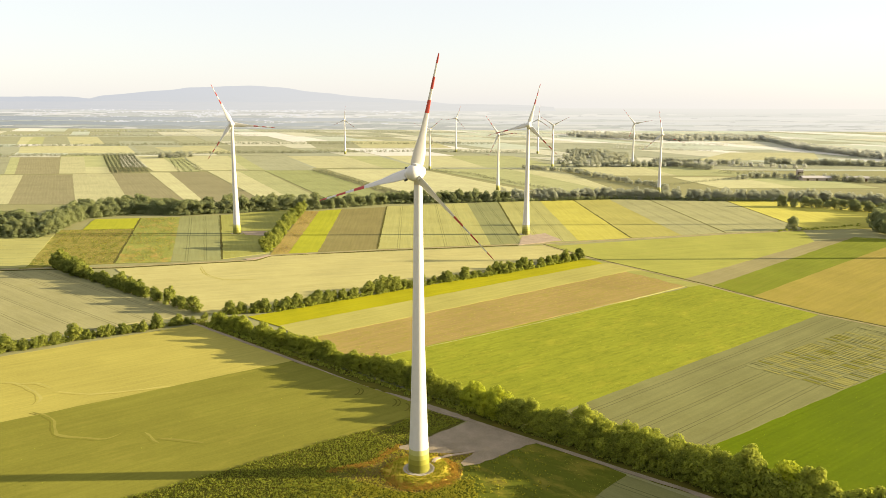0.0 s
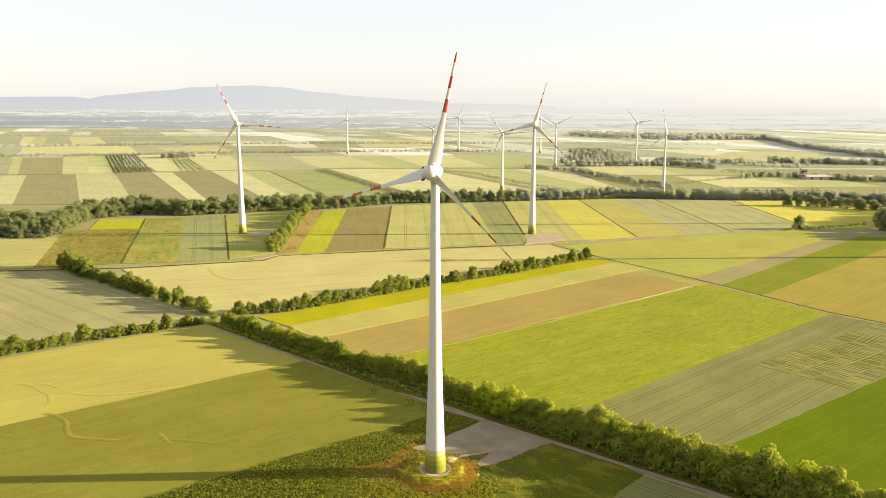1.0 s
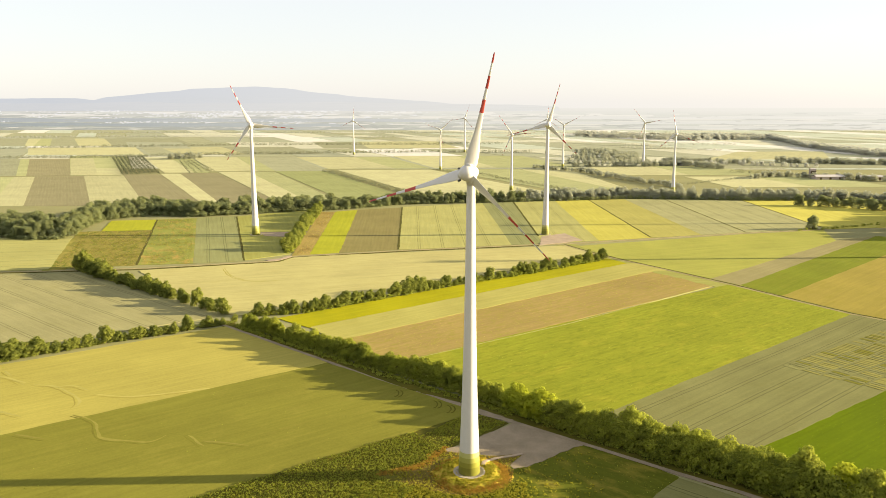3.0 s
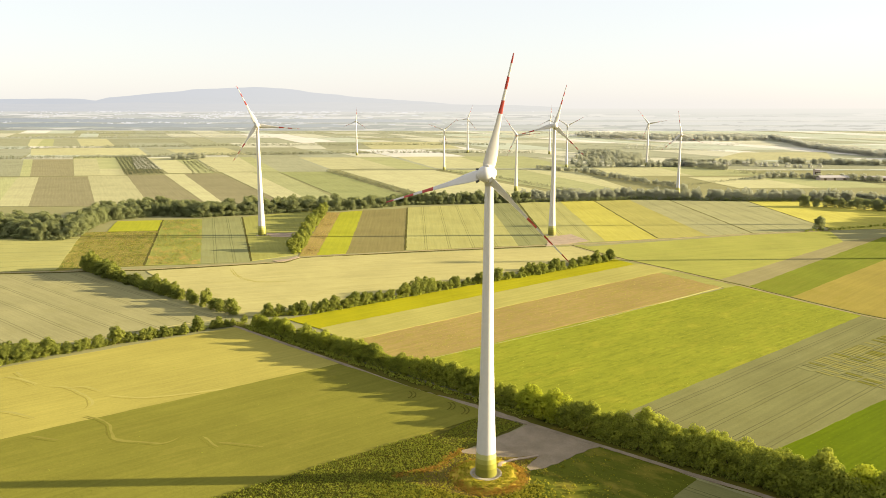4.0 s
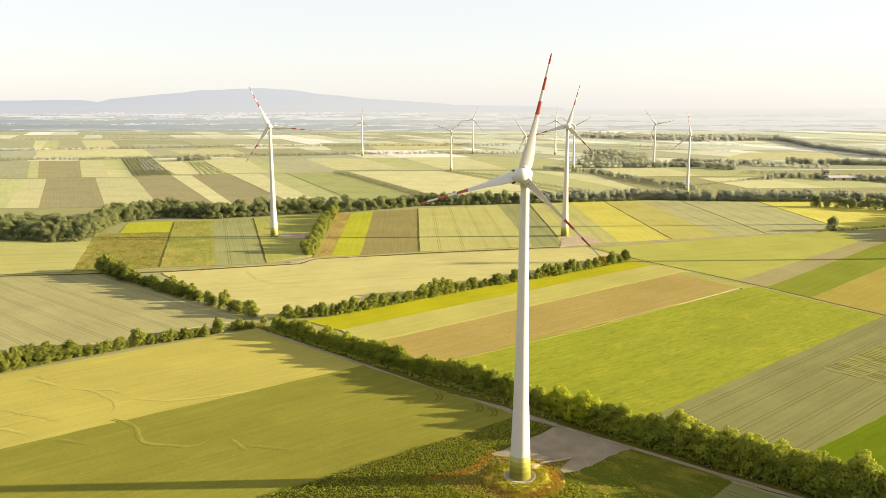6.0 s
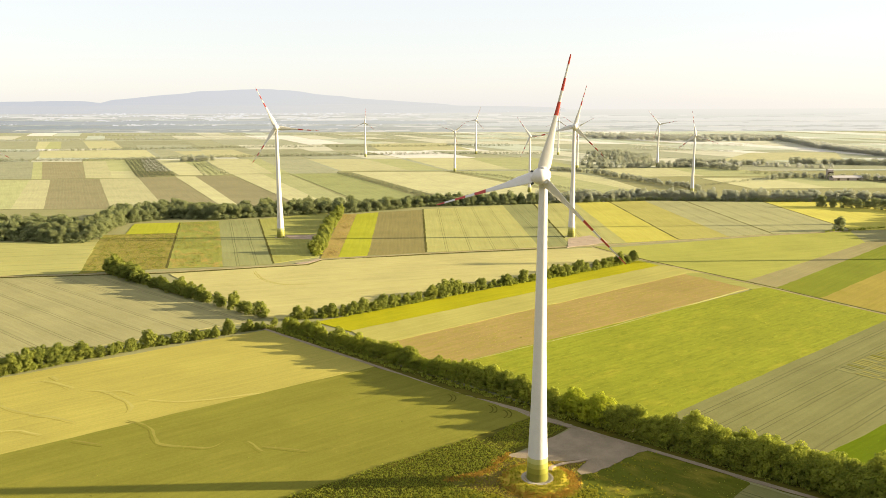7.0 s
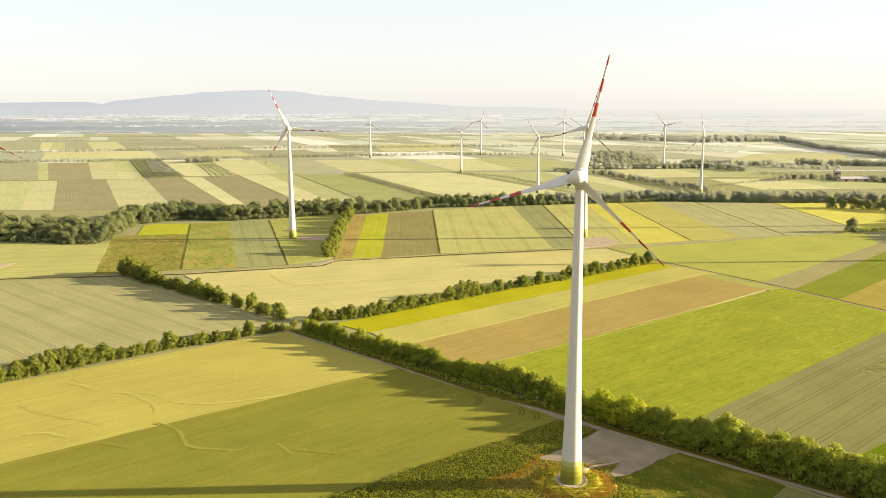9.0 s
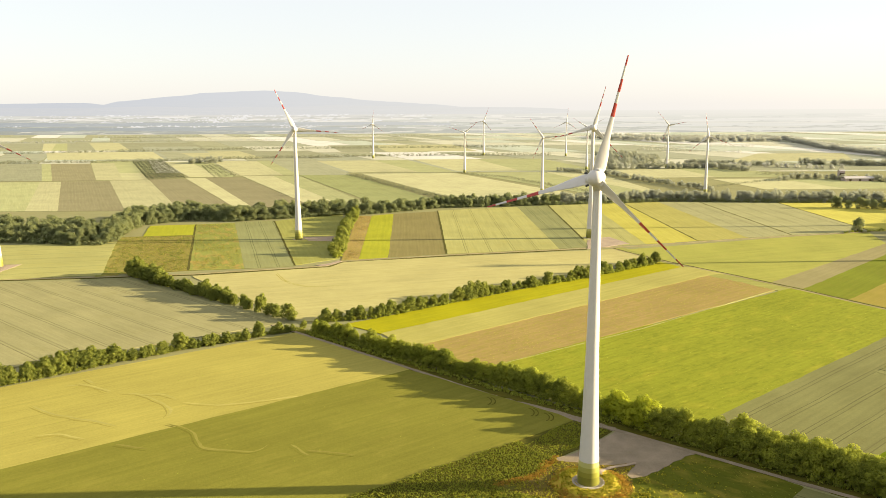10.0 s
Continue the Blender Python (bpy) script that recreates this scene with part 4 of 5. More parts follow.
slab("grain_patch", [(53.4, 232.6), (71, 218), (105, 190), (60, 180), (33, 207), (43.5, 222)], 0.55, CROPS["GREY"], "grey-green grain corner beside the track", "field")
slab("shaded_ground", [(-66, 243), (-29, 243), (-26, 221), (-66, 221)], 0.185, CROPS["VERGE"], "dark soil and weeds beside the turbine mound", "weedy soil", ragged=0.3)
slab("bush_crop_ground", [(-19.5, 280), (-33.5, 267), (-53, 253), (-88, 226.5), (-180, 163), (-60, 160), (-20, 205), (-30, 224), (-60, 230), (-36, 238), (-29, 243), (-22, 253), (-10.8, 262.3), (1.0, 275.4), (-10.5, 285)], 0.2, CROPS["VERGE"], "dark soil and weeds under the bean rows", "field", ragged=0.3)

# ditches between the strips, wheel traces in the standing grain
for ends in (((-85.4, 883), (-69, 622.4)), ((46.4, 929.6), (53, 690)), ((236.6, 960), (248.7, 715.5)), ((329.7, 953), (333, 735)), ((140.8, 955.7), (153.3, 684.5)), ((-331.5, 780), (-259.8, 557)), ((-256, 804), (-183.8, 575))):
    strip("ditch", ends, 1.7, 0.34, CROPS["DITCH"], "narrow dark grassy ditch between two fields", "ditch", 0.4)
strip("field_edge", [(-47, 343), (41.5, 408.5), (150.6, 500.5)], 0.7, 0.36, CROPS["LIME"], "narrow pale grass edge between two fields", "field edge", 0.5)
WHEAT_TRACES = (
    ((-229.8, 318.5), (-221.7, 320.1), (-213.2, 316.2), (-204.9, 310.5)),
    ((-224.6, 322.1), (-217.5, 319.2), (-205.0, 312.5)),
    ((-201.9, 311.5), (-191.9, 309.3), (-183.3, 303.9), (-175.6, 297.2), (-171.5, 290.8), (-170.7, 283.8)),
    ((-190.8, 308.9), (-183.3, 310.0), (-173.9, 304.5)),
    ((-170.7, 300.9), (-154.4, 298.5), (-138.6, 302.9), (-119.7, 310.2)),
    ((-230.7, 296.2), (-219.1, 288.7), (-208.6, 284.7), (-196.7, 280.9), (-186.3, 276.4)),
    ((-213.3, 267.2), (-206.3, 269.2), (-198.7, 266.8), (-192.6, 264.7)),
    ((-223.7, 327.4), (-216.7, 321.2)),
)
BARLEY_TRACES = (
    ((-167.9, 279.0), (-160.5, 275.6), (-155.4, 270.8), (-150.2, 262.3), (-147.2, 258.6), (-139.5, 257.0), (-130.1, 255.5), (-126.3, 258.3), (-124.5, 262.5)),
    ((-148.3, 258.5), (-140.9, 256.7), (-131.8, 256.2)),
    ((-116.7, 261.6), (-113.6, 258.9), (-110.5, 254.6), (-107.3, 252.4)),
    ((-109.9, 257.0), (-102.2, 255.8), (-91.5, 253.4)),
    ((-180.1, 260.6), (-173.1, 258.7), (-165.9, 256.8)),
)
PALE_TRACES = (((-190.9, 548.6), (-178.2, 522.6), (-160.5, 507.4), (-137.8, 509.9)),)


def trace(line, width, height, material, label, seed, shift=0.0):
    """A soft trail through standing grain, its width swelling and fading along the way."""
    knots = [Vector(q) for q in (line[0], *line, line[-1])]
    pts = []
    for o, a, b, c in zip(knots, knots[1:], knots[2:], knots[3:]):
        n = max(2, int((b - a).length / 1.0))
        for k in range(n):
            u = k / n
            pts.append(0.5 * (2 * a + (b - o) * u + (2 * o - 5 * a + 4 * b - c) * u * u + (3 * a - o - 3 * b + c) * u ** 3))
    vs, fs = [], []
    for i, p in enumerate(pts):
        d = (pts[min(i + 1, len(pts) - 1)] - pts[max(i - 1, 0)]).normalized()
        side = Vector((-d.y, d.x))
        ends = min(1.0, 0.12 + 5.0 * min(i, len(pts) - 1 - i) / len(pts))
        w = width * ends * (0.55 + 0.45 * noise.noise((i * 0.13, seed, 0)) + 0.2 * noise.noise((i * 0.5, seed, 4)))
        c = p + side * (shift + 0.5 * noise.noise((i * 0.16, seed, 7)))
        for q, z in ((c + side * w, 0.1), (c + side * w * 0.8, height), (c - side * w * 0.8, height), (c - side * w, 0.1)):
            vs.append((q.x, q.y, z))
        if i:
            a = 4 * i - 4
            fs += [(a + k, a + k + 1, a + k + 5, a + k + 4) for k in range(3)]
    tagged(new("wheel_trace", data_mesh("wheel_trace", vs, fs, material)), label, "wheel trace", kind="structure")


for lines, top, pale, dark in ((WHEAT_TRACES, 0.245, "SWATH", "TRACE"), (BARLEY_TRACES, 0.335, "SWATHGREEN", "TRACEGREEN"), (PALE_TRACES, 0.305, "SWATH", "TRACE")):
    for n_, line in enumerate(lines):
        trace(line, 1.1, top + 0.004 * n_, CROPS[pale], "pale flattened swath in the standing grain", n_)
        # darker line painted beside each swath, standing in for the shade there
        trace(line, 0.65, top + 0.004 * n_ + 0.002, CROPS[dark], "rut in the standing grain, darkened for its shade", n_ + 20, -1.5)
for x, y in ((-45.5, 304), (-29, 292.5), (-23.5, 288)):
    for off in (0.0, 1.6):
        strip("wheel_trace", [(x + off + 2.5 * math.cos(k * 0.4), y + 4.2 * math.sin(k * 0.4)) for k in range(-3, 4)], 0.45, 0.41, CROPS["VERGE"], "dark turning wheel trace in the barley", "wheel trace", 0.3)


def trial_plots():
    """Narrow test plots standing in rows in the grey wheat."""
    rng = random.Random(12)
    u = Vector((90, 68)).normalized()
    w = Vector((0.62, -0.785))
    o = Vector((131, 343))
    stuffs = {"PLOT": ([], []), "GREY": ([], []), "OLIVE": ([], [])}
    for r in range(5):
        for k in range(44):
            if rng.random() < 0.06:
                continue
            p = o + w * (r * 8.6 + 0.8) + u * (k * 2.5 + r * 1.0)
            a, b = u * (1.9 + rng.uniform(-0.6, 0.4)), w * 7.4
            v, f = stuffs[rng.choices(list(stuffs), (4, 2, 1.4))[0]]
            n, h = len(v), 0.36 + rng.uniform(0, 0.07)
            q = [p, p + a, p + a + b, p + b]
            v += [(c.x, c.y, 0.2) for c in q] + [(c.x, c.y, h) for c in q]
            f += [(n, n + 1, n + 5, n + 4), (n + 1, n + 2, n + 6, n + 5), (n + 2, n + 3, n + 7, n + 6), (n + 3, n, n + 4, n + 7), (n + 4, n + 5, n + 6, n + 7)]
    for c, (v, f) in stuffs.items():
        tagged(new("trial_plots", data_mesh("trial_plots", v, f, CROPS[c])), "narrow green and pale test plots in rows", "field plots", kind="stuff")


trial_plots()

# ---- fields ----
field("grain_field", "WHEAT", (-144.8, 399.3), (-298.3, 283.8), (-237.1, 220.5), (-80.1, 341.9), "ripe yellow wheat field with bent wheel traces")
field("grain_field", "OLIVE", (-79.7, 341.2), (-236.4, 219.8), (-171.1, 152.3), (-112.2, 207.3), (-35.3, 267), (-12.6, 284.4), (-17.5, 290.6), "olive green barley field beside the ripe wheat")
field("grain_field", "YELLOW", (-120.1, 415.7), (95.5, 588.6), (107.9, 569.8), (-98.5, 398.6), "bright yellow flowering strip along the hedge")
field("grain_field", "PALE", (-98.5, 398.6), (107.9, 569.8), (115, 571), (131.5, 546.5), (121.1, 544.7), (-80.4, 376.9), "pale green oat strip")
field("fallow_field", "BROWN", (-80.4, 376.9), (121.1, 544.7), (131.5, 546.5), (160, 503.5), (150.6, 500.5), (-47, 342.9), "reddish brown stubble field with weeds")
field("grain_field", "GREEN", (-47, 342.9), (160.5, 502.5), (205.5, 431.5), (30.9, 278.4), "fresh green barley field with a pale edge")
field("grain_field", "GREY", (30.9, 278.4), (205.5, 431.5), (228, 405.5), (253, 382), (68.9, 241.9), "grey-green wheat field with tramlines")
field("beet_field", "BEET", (68.9, 241.9), (258.7, 387.1), (326, 287.6), (106.8, 196.2), "vivid green beet field")
field("grain_field", "CHART", (81.3, 640.5), (242.4, 702.8), (325.7, 728), (310.5, 670.4), (155, 521), (104.5, 592), "yellow-green barley field along the track")
field("grain_field", "BARLEYPLAIN", (155, 521), (310.5, 670.4), (357.2, 695), (168.5, 502.5), "grey-beige wheat strip")
field("meadow", "CLOVER", (168.5, 502.5), (357.2, 695), (395.6, 681.9), (184.5, 474.5), "dark green clover strip")
field("grain_field", "TAN", (184.5, 474.5), (395.6, 681.9), (516.6, 646), (281, 355), (233.5, 409.5), (210.5, 434), "tan orange ripening field")
field("grain_field", "STRAW", (-249.9, 537.7), (-155.2, 569), (-147.4, 588.9), (71.9, 642.8), (91.3, 601.9), (-139.8, 422.1), (-153.9, 425.3), "pale ripe wheat field between two hedges")
field("grain_field", "BARLEY", (-156.4, 418.5), (-292.3, 526.9), (-554.5, 491.1), (-360.2, 293.5), (-258.5, 347.2), "grey-beige barley field with tramlines")
field("grain_field", "LIME", (-318.1, 541.4), (-486.9, 503), (-605.1, 645.3), (-412.5, 667.7), (-370.6, 682.2), "pale green wheat field beside the wood")
field("fallow_field", "SCRUB", (-320.1, 541.1), (-369.5, 704.7), (-306.2, 713.6), (-259.8, 557.1), "brown and green weedy fallow strip")
field("grain_field", "LEMON", (-356.3, 708.4), (-375.2, 771.4), (-331.1, 780.9), (-311.3, 716.7), "bright yellow mustard patch")
field("fallow_field", "MIXED", (-259.8, 557.1), (-331.7, 780.9), (-293.8, 790.4), (-219.5, 564.7), "green and orange weedy fallow strip")
field("grain_field", "TEAL", (-219.1, 564.7), (-294.6, 794.4), (-256.3, 804.1), (-183.7, 574.4), "blue-green rye field with tramlines")
field("meadow", "MEADOW", (-183.9, 576.6), (-255.7, 804.1), (-192.1, 859.4), (-154.7, 602.4), "green meadow round the turbine pad")
field("fallow_field", "BROWN", (-150.8, 595.6), (-172.5, 841.9), (-156.3, 842.6), (-137.5, 600.7), "reddish fallow strip beside the hedge")
field("grain_field", "LEMON", (-137.5, 600.7), (-156.3, 842.6), (-134.5, 857.2), (-116.2, 608.5), "bright yellow rapeseed strip")
field("fallow_field", "SOIL", (-115.7, 608.5), (-133.9, 857.2), (-86, 878.2), (-69.4, 622.4), "brown-green potato field")
field("grain_field", "LIME", (-68, 622.4), (-84.4, 883.1), (7.8, 917.4), (25.5, 646.3), "yellow-green barley field with tramlines")
field("grain_field", "TEAL", (25.5, 646.3), (7.8, 917.4), (45, 929.6), (52.3, 655.4), "grey-green wheat strip")
field("grain_field", "LIME", (53.8, 655.4), (47.8, 929.7), (98.6, 942.8), (104.1, 668.3), "pale green barley strip behind the turbine")
field("grain_field", "RAPE", (104.1, 668.3), (98.6, 942.8), (140.8, 955.7), (153.3, 684.5), "bright yellow rapeseed field")
field("grain_field", "PALE", (153.3, 684.5), (140.8, 955.7), (187.2, 963.4), (203.6, 701.3), "pale yellow-green barley field")
field("grain_field", "SOILGREEN", (203.6, 701.3), (187.2, 963.4), (235.9, 959.9), (248.2, 715.5), "grey-green sprouting field")
field("grain_field", "SOILGREEN", (249.3, 715.5), (237.3, 960), (329, 952.8), (333, 734.9), "grey-green wheat field with a dark furrow")
field("grain_field", "RAPE", (333, 734.9), (330.4, 952.9), (508.1, 983.3), (486.7, 764.8), "ripe yellow wheat field at the wood edge")
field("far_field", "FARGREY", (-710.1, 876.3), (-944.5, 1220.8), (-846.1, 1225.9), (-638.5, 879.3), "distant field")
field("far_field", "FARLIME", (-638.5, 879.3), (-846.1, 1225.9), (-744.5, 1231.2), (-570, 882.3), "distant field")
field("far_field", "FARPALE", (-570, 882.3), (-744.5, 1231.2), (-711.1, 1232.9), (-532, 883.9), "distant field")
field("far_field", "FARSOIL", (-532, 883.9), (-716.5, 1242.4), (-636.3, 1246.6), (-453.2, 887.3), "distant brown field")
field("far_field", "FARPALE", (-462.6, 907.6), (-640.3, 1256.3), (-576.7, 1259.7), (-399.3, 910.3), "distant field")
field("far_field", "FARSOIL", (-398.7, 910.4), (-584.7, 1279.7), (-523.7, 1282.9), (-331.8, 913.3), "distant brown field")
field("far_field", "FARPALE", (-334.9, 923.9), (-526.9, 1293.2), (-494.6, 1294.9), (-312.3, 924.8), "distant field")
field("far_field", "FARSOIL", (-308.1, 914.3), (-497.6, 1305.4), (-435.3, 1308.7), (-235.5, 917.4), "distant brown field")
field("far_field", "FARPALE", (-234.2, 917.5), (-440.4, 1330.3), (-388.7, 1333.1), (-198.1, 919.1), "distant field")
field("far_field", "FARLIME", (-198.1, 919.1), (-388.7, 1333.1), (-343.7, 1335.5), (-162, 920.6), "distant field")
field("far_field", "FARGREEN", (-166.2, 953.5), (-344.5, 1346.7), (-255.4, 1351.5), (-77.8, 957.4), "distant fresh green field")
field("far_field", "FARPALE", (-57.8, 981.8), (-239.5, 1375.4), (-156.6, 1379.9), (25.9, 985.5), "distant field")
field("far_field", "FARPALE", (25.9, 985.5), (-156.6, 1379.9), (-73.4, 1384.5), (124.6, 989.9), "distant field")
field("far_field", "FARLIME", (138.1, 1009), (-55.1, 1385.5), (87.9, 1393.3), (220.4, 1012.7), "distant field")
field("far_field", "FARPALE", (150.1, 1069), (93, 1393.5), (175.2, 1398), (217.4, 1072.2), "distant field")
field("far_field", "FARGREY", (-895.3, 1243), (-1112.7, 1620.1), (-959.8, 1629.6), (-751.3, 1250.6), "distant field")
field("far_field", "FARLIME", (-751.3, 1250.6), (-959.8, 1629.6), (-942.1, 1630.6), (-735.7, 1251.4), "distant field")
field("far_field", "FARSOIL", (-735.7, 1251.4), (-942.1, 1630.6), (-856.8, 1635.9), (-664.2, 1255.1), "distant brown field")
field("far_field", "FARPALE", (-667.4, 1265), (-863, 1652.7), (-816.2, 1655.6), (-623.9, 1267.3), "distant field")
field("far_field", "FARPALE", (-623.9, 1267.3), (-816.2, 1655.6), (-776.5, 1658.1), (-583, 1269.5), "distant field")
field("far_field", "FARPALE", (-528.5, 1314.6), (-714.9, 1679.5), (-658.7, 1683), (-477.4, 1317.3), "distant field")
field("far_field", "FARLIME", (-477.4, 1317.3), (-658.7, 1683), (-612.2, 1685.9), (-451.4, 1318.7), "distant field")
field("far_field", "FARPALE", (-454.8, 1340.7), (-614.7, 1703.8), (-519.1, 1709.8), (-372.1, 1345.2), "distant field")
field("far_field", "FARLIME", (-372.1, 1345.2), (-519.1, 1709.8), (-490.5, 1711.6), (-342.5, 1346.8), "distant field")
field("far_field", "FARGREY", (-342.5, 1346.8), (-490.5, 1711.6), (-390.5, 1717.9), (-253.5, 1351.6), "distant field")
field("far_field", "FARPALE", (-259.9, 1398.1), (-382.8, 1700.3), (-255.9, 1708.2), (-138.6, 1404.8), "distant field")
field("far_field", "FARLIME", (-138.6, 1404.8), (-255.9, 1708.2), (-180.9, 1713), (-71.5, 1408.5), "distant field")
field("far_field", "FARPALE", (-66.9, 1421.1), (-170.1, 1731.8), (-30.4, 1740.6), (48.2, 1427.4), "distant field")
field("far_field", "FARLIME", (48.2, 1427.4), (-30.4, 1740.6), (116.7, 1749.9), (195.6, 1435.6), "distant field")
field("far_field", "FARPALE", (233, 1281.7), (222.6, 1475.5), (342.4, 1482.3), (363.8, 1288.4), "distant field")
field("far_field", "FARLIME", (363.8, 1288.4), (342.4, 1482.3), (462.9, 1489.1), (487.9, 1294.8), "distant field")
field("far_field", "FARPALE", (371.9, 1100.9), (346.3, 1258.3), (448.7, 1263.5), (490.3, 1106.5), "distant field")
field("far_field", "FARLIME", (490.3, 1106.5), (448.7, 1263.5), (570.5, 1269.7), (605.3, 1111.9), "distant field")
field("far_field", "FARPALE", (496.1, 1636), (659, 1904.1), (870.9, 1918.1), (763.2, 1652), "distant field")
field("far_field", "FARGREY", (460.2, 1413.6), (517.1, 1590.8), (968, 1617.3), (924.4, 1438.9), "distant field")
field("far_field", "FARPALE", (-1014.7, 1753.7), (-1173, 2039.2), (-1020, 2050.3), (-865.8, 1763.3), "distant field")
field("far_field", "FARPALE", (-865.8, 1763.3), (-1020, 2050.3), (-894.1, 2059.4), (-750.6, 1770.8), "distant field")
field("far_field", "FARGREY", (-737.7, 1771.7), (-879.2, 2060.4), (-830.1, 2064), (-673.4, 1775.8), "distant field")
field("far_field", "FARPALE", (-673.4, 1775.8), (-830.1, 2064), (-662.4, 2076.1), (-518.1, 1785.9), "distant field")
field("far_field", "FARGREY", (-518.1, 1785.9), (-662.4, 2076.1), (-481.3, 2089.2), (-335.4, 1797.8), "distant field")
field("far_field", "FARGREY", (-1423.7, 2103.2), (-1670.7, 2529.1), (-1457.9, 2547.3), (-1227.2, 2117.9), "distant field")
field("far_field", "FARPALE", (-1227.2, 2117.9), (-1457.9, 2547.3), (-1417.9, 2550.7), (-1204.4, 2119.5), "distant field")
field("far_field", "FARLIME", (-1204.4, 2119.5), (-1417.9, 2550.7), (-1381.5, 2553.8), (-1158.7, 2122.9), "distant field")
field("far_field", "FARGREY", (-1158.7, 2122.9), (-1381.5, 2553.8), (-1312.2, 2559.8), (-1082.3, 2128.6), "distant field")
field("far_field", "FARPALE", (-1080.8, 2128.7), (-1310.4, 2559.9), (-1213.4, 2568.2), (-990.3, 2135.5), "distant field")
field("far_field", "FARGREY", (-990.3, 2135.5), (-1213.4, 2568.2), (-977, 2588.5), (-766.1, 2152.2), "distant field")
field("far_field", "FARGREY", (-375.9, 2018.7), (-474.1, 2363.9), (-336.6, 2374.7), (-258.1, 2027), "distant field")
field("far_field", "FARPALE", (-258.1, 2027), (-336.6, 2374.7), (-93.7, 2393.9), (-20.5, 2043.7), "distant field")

# ---- bean rows in front ----
def bean_rows():
    rng = random.Random(77)
    pieces = []
    u = Vector((71.4, 48.2)).normalized()
    w = Vector((u.y, -u.x))
    start = Vector((-175, 171))
    for r in range(44):
        o = start + w * (r * 1.35 + 0.8)
        n = int(175 / 1.15)
        for k in range(n):
            p = o + u * (k * 1.15 + rng.uniform(-0.3, 0.3)) + w * rng.uniform(-0.2, 0.2)
            if not inside(p, BEAN_AREA):
                continue
            s = rng.uniform(0.45, 0.75)
            pieces.append(leaf_cloud([((p.x, p.y, 0.2 + s * 0.55), s)], 11, 0.32, rng))
    v, f = joined(pieces)
    tagged(new("bean_rows", data_mesh("bean_rows", v, f, LEAF_CROP)), "dense dark green bushy crop in rows", "crop", kind="stuff")


BEAN_AREA = [Vector(p) for p in ((-31.5, 262.5), (-36, 265.8), (-53, 252.3), (-88, 225.6), (-172, 167), (-100, 160), (-42, 205), (-31, 224), (-40, 229.2), (-44, 232), (-43.5, 234.6), (-40, 236.4), (-37, 237.6), (-32.8, 239.4), (-29.6, 242.4), (-27.4, 247.4), (-23.6, 253))]


bean_rows()


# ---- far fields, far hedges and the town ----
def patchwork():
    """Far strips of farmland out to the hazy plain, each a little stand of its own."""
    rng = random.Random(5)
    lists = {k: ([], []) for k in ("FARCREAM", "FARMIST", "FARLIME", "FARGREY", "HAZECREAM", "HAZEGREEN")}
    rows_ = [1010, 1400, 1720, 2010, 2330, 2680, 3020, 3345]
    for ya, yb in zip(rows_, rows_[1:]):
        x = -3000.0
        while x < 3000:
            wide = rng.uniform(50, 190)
            # farther out and to the right, colours with more painted haze are picked
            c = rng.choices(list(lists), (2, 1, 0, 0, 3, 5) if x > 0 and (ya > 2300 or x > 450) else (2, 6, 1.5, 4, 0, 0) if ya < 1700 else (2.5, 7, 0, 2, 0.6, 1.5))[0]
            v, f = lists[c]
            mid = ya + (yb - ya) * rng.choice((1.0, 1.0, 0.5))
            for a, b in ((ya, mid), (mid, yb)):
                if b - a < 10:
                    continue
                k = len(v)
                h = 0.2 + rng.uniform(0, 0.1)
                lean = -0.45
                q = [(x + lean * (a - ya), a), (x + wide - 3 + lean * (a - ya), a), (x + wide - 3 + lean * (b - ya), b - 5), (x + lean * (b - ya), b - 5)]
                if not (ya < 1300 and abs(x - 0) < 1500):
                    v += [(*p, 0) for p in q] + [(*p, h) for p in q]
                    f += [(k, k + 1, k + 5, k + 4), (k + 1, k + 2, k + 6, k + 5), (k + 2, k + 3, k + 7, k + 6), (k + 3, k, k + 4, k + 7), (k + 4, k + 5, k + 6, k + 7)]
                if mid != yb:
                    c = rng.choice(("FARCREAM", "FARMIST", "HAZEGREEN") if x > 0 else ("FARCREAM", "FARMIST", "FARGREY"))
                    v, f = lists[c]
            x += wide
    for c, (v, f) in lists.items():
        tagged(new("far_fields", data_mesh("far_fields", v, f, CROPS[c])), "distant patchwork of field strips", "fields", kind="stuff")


patchwork()


def far_line(points, gap, height, label, seed, rows=1, spread=5.0, leaves=40, material=LEAF_HEDGE):
    return shrubs("far_tree_line", points, gap, height * 0.13, height, material, label, seed, rows, spread, leaves)


PALE_LINE = "distant grey-green hedge line between fields"
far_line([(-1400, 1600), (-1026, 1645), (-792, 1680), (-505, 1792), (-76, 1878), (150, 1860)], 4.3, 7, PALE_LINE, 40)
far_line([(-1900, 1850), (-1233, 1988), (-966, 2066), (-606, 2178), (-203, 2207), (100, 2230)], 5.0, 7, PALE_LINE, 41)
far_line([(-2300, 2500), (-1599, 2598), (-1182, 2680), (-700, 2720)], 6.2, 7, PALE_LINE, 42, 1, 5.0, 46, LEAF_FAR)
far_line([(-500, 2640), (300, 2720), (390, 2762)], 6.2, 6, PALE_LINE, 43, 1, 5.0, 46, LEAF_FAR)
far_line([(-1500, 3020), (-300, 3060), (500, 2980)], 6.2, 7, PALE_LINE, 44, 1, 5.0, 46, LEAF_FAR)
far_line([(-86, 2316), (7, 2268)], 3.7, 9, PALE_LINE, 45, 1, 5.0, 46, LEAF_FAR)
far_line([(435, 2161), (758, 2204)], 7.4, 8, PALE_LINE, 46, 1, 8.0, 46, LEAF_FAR)
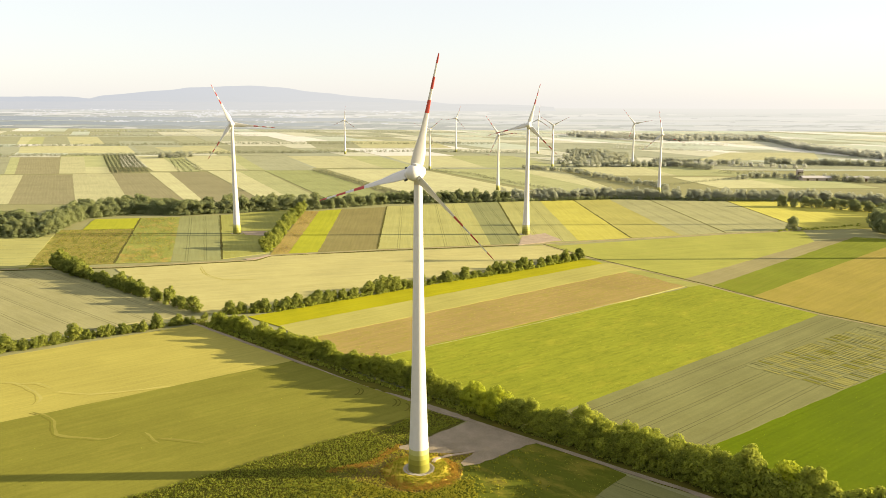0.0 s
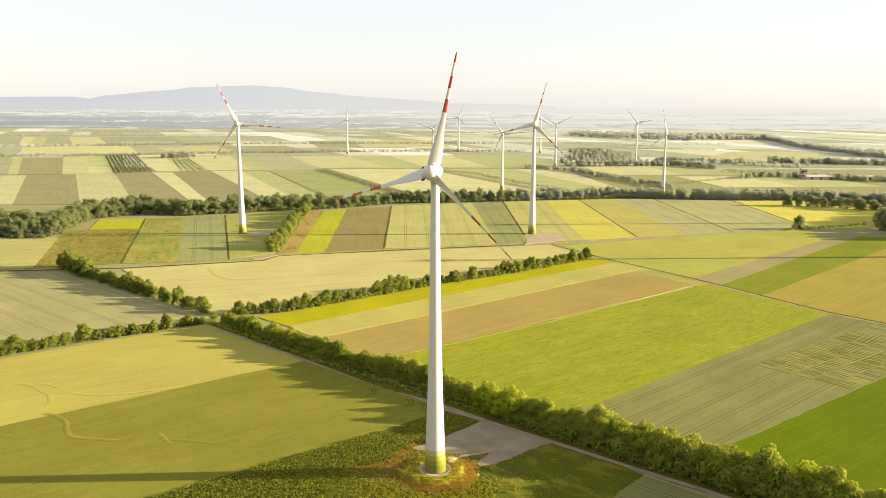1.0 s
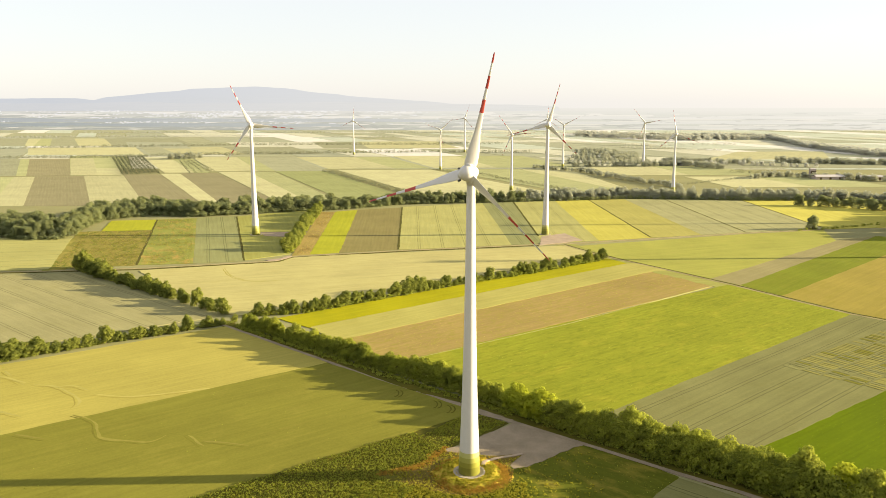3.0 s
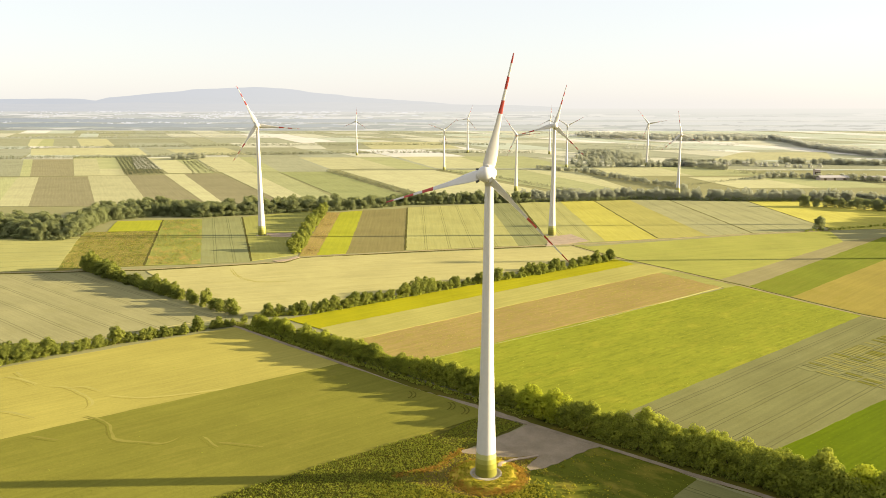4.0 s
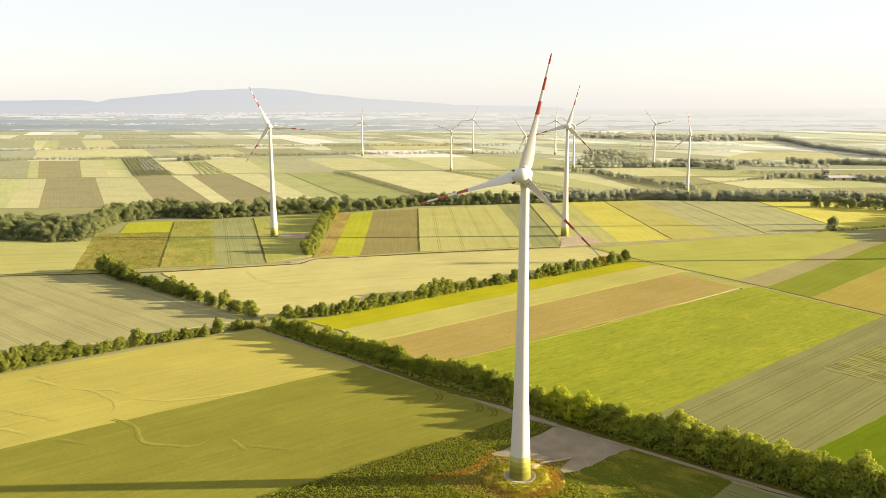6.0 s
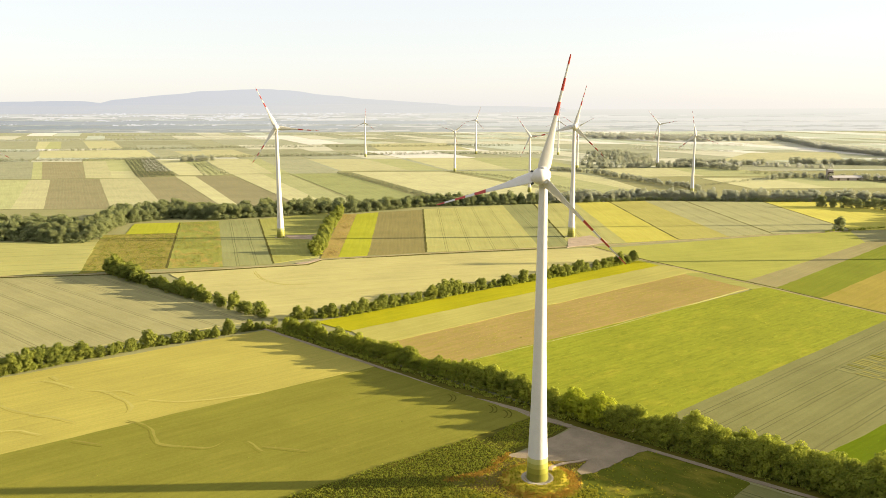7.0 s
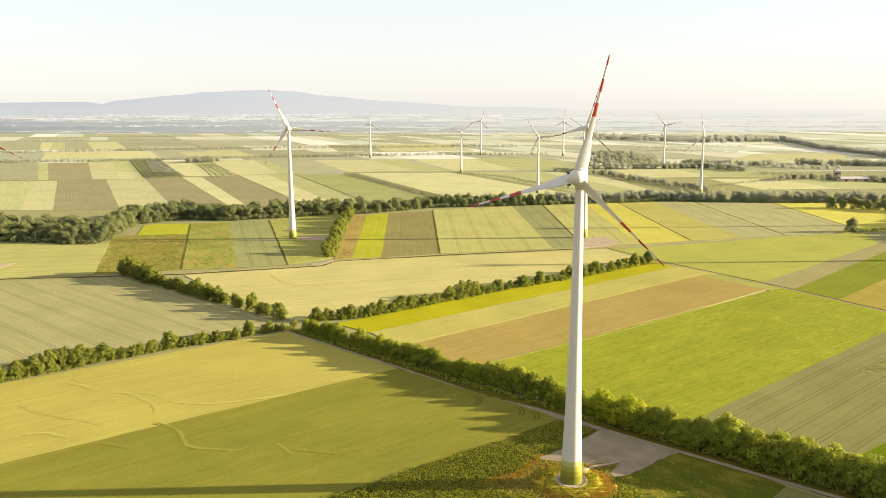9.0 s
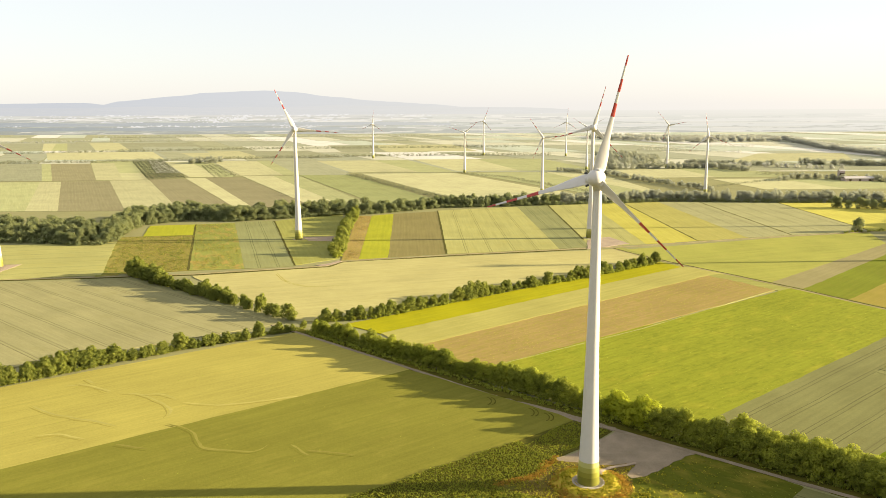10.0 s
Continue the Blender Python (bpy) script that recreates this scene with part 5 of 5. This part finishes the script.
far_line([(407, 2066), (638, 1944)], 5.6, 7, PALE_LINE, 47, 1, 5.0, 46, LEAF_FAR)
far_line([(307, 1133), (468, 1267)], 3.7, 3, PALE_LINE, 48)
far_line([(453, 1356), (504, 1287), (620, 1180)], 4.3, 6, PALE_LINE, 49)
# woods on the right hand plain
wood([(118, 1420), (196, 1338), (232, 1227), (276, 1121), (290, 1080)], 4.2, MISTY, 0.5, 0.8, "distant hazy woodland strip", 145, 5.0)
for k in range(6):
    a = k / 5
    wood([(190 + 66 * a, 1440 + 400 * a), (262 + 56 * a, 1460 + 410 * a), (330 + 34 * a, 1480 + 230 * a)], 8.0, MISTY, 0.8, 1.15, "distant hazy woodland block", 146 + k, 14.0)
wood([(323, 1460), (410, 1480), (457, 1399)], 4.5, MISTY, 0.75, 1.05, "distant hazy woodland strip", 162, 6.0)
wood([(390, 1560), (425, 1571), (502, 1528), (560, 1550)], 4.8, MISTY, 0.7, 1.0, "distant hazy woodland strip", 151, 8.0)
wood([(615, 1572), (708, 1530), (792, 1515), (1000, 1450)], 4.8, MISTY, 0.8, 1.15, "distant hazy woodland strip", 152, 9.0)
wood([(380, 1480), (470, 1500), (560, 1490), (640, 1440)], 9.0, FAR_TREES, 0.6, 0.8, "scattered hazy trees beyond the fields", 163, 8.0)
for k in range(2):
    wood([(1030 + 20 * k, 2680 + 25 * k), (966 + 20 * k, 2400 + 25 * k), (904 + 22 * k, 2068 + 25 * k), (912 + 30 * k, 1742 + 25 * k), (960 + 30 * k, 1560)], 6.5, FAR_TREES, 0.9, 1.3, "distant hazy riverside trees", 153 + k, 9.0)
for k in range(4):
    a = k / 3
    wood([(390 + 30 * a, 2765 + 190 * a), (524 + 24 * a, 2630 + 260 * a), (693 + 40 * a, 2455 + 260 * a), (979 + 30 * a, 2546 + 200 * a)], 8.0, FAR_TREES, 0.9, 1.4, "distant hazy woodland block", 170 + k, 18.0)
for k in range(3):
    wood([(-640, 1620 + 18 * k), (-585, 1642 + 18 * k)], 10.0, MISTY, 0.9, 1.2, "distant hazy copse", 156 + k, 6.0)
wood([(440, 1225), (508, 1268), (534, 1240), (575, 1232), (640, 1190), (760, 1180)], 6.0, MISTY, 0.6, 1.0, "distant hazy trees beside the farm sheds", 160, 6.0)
far_line([(-253, 1352), (-169, 1178), (-80, 1005)], 3.5, 3, "distant band of low shrubs", 52, 5, 9, 30)
far_line([(-70, 1385), (15, 1301), (74, 1173), (130, 1065)], 4, 2.6, "distant band of low shrubs", 53, 4, 9, 30)
for k in range(9):
    a = k / 8
    far_line([(-782 + 52 * a, 1676 + 28 * a), (-580 + 50 * a, 1266 + 26 * a)], 5, 5, "distant orchard row", 60 + k, 1, 0.3, 12, LEAF_ORCHARD)
for k in range(5):
    a = k / 4
    far_line([(-598 + 24 * a, 1579 + 15 * a), (-476 + 33 * a, 1292 + 28 * a)], 6, 4, "distant orchard row", 80 + k, 1, 0.3, 10, LEAF_ORCHARD)


def shed(x, y, wide, deep, high, turn, label):
    """A low farm shed: walls, pitched roof and a row of gate openings."""
    ob = tagged(new("farm_shed"), label, "shed", "farm sheds among the trees")
    ob.matrix_basis = pose(x, y, 0, 0, 0, turn)
    w, d = wide / 2, deep / 2
    part("wall", data_mesh("wall", *loft([[(-w, -d, 0), (w, -d, 0), (w, d, 0), (-w, d, 0)], [(-w, -d, high), (w, -d, high), (w, d, high), (-w, d, high)]]), SHED_WALL), ob)
    e, t = 0.6, 0.25
    prof = [(-d - e, high + 0.01), (0, high + deep * 0.2), (d + e, high + 0.01), (d + e, high + t), (0, high + deep * 0.2 + t), (-d - e, high + t)]
    part("roof", data_mesh("roof", *loft([[(-w - e, py, pz) for py, pz in prof], [(w + e, py, pz) for py, pz in prof]]), SHED_ROOF), ob, "pale metal roof")
    for k in range(3):
        cx = -w + wide * (k + 0.5) / 3
        part("gate", data_mesh("gate", *loft([[(cx - 1.8, -d - 0.08, 0), (cx + 1.8, -d - 0.08, 0), (cx + 1.8, -d + 0.05, 0), (cx - 1.8, -d + 0.05, 0)], [(cx - 1.8, -d - 0.08, high * 0.8), (cx + 1.8, -d - 0.08, high * 0.8), (cx + 1.8, -d + 0.05, high * 0.8), (cx - 1.8, -d + 0.05, high * 0.8)]]), BARK), ob, "dark wooden gate")
    return ob


SHED_WALL = paint("shed_plaster", (0.42, 0.34, 0.28), 0.8, 0.3)
SHED_ROOF = paint("shed_roof", (0.42, 0.38, 0.34), 0.5, 0.3)
shed(560, 1222, 46, 14, 4.5, 4, "long low beige farm shed among trees")
shed(622, 1215, 34, 12, 5.0, -6, "low beige farm shed among trees")
shed(545, 1245, 8, 8, 14, 0, "narrow pale farm silo shed among trees")


# height of the far plain, tilted up to fit the camera's view
def far_height(y):
    u = (y - 3350) / (4860 - 3350)
    return 120 - y * (120 / 3350 + (0.0075 - 120 / 3350) * u)


def far_parcels():
    """Long field strips and ragged tree lines on the tilted far plain, glowing with painted haze, thinning out towards
    the horizon.
    """
    rng = random.Random(77)
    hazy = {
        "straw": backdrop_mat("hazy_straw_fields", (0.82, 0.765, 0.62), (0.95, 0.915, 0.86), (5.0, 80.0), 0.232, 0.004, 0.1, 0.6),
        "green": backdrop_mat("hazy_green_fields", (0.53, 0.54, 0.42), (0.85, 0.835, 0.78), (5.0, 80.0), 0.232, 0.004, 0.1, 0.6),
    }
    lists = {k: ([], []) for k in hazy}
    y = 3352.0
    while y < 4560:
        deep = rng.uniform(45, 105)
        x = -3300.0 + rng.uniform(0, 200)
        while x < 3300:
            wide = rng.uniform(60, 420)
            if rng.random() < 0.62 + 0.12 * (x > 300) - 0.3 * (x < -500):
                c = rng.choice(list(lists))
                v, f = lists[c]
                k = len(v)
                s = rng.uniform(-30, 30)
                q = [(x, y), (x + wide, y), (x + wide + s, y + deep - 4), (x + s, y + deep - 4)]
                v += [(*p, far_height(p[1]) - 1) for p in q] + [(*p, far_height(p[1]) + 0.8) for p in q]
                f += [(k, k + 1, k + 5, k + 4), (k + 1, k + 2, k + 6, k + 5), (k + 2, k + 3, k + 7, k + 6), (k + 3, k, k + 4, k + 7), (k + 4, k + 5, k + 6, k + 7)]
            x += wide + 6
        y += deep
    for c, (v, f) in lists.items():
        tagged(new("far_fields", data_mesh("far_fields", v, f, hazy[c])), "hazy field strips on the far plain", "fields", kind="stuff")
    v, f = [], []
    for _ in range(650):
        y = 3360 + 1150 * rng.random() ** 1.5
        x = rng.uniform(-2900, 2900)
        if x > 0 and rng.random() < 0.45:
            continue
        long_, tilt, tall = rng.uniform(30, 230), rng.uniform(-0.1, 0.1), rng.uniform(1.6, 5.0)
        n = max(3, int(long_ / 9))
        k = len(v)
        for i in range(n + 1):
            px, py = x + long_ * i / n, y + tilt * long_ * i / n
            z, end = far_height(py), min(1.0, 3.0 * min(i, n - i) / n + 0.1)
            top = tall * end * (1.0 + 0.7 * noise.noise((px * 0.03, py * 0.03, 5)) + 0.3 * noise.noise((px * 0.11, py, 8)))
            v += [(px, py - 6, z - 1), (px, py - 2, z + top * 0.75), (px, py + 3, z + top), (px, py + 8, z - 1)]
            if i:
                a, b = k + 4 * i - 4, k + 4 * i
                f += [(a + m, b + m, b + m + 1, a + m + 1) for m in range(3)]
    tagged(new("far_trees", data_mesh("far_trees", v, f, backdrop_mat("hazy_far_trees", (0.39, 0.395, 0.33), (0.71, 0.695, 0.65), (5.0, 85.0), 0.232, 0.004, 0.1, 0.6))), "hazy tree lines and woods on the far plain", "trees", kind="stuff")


far_parcels()


def town():
    """Scattered pale houses and long halls under the hills; their walls glow, as their fronts get no sun."""
    rng = random.Random(31)
    v, f = [], []
    for k in range(3000):
        y = 3720 + 1100 * rng.random() ** 0.8
        x = rng.gauss(-1500 * y / 4800, 650) if rng.random() < 0.7 else rng.uniform(-2900, -250)
        wide, deep, high = rng.uniform(3, 10), rng.uniform(3, 6), rng.uniform(1.4, 3.6)
        if noise.noise((x * 0.004, y * 0.008, 2)) < 0.02:
            continue
        if rng.random() < 0.1:
            wide *= 3.5
        z = far_height(y) - 3
        n = len(v)
        q = [(x - wide / 2, y), (x + wide / 2, y), (x + wide / 2, y + deep), (x - wide / 2, y + deep)]
        v += [(*p, z) for p in q] + [(*p, z + high + 3) for p in q] + [(x - wide / 2, y + deep / 2, z + high * 1.5 + 3), (x + wide / 2, y + deep / 2, z + high * 1.5 + 3)]
        f += [(n, n + 1, n + 5, n + 4), (n + 1, n + 2, n + 6, n + 9, n + 5), (n + 2, n + 3, n + 7, n + 6), (n + 3, n, n + 4, n + 8, n + 7), (n + 4, n + 5, n + 9, n + 8), (n + 6, n + 7, n + 8, n + 9)]
    tagged(new("distant_town", data_mesh("distant_town", v, f, backdrop_mat("glowing_town_walls", (0.90, 0.88, 0.86), (0.95, 0.93, 0.92), (5.0, 85.0), 0.232, 0.02, 0.25, 0.5))), "glowing pale houses and halls of a far town", "town", kind="stuff")


town()


# ---- single weeds and plants standing out of the nearer fields ----
def scatter(name, corners, count, size, material, label, seed, patchy=0.0, leaves=4, lift=0.22):
    """Tufts spread over a four-sided field, thicker in some patches."""
    rng = random.Random(seed)
    a, b, c, d = (Vector(p) for p in corners)
    pieces = []
    for _ in range(count):
        u, v = rng.random(), rng.random()
        p = a.lerp(b, u).lerp(d.lerp(c, u), v)
        if patchy and rng.random() > 0.5 + patchy * noise.noise((p.x * 0.05, p.y * 0.05, seed)):
            continue
        r = size * rng.uniform(0.5, 1.4)
        pieces.append(leaf_cloud([((p.x, p.y, lift + r * 0.3), r)], leaves, r * 0.9, rng))
    v_, f_ = joined(pieces)
    return tagged(new(name, data_mesh(name, v_, f_, material)), label, "weeds", kind="stuff")


stubble = ((-76, 374), (119, 541), (147, 503), (-45, 348))
fallow = ((-318, 545), (-366, 702), (-308, 711), (-262, 559))
strip_fallow = ((-258, 560), (-329, 778), (-296, 787), (-222, 567))
scatter("stubble_weeds", stubble, 3000, 0.15, LEAF_DRY, "dry pale brown weeds on the stubble", 1, 0.9)
scatter("stubble_weeds", stubble, 3500, 0.16, LEAF_LIGHT, "yellow-green weeds on the stubble", 2, 0.9)
scatter("barley_weeds", ((-44, 346), (149, 499), (205, 428), (33, 282)), 1200, 0.17, LEAF_LIGHT, "scattered green weeds in the barley", 3, 0.9)
scatter("beet_plants", ((76, 244), (256, 381), (320, 290), (112, 206)), 3200, 0.16, LEAF_BEET, "vivid green beet plants", 4, 0.3, 3)
scatter("fallow_weeds", fallow, 4200, 0.36, LEAF_LIGHT, "yellow-green weeds on the fallow strip", 5, 0.9)
scatter("fallow_weeds", fallow, 2200, 0.32, LEAF_DRY, "dry brown weeds on the fallow strip", 6, 0.9)
scatter("fallow_weeds", strip_fallow, 1800, 0.32, LEAF_DRY, "dry orange weeds on the fallow strip", 7, 1.0)
scatter("fallow_weeds", strip_fallow, 2600, 0.36, LEAF_LIGHT, "green weeds on the fallow strip", 8, 1.0)
scatter("fallow_weeds", ((-149, 598), (-170, 838), (-157, 840), (-139, 602)), 1500, 0.36, LEAF_DRY, "dry reddish weeds beside the hedge", 9, 0.8)
scatter("wheat_weeds", ((-148, 397), (-300, 285), (-250, 222), (-84, 344)), 160, 0.2, LEAF_CROP, "single dark weeds in the ripe wheat", 10, 0.9)
scatter("barley_weeds", ((-84, 340), (-250, 218), (-200, 182), (-40, 270)), 240, 0.2, LEAF_CROP, "single dark weeds in the green barley", 11, 0.9)
scatter("corner_crop", ((-31, 263.5), (-19, 279), (-10.5, 284), (-23, 254)), 2600, 0.26, LEAF_CROP, "low dark green crop beside the gravel pad", 21, 0.3, 6, 0.14)
scatter("corner_crop", ((-10.8, 283.4), (0, 276), (-11.6, 263.4), (-21.5, 256)), 2600, 0.26, LEAF_CROP, "low dark green crop beside the gravel pad", 22, 0.3, 6, 0.14)
scatter("meadow_tufts", ((24, 255), (52, 232), (42, 208), (2, 236)), 2600, 0.18, LEAF_CROP, "green grass tufts on the meadow", 15, 0.9, 5, 0.06)
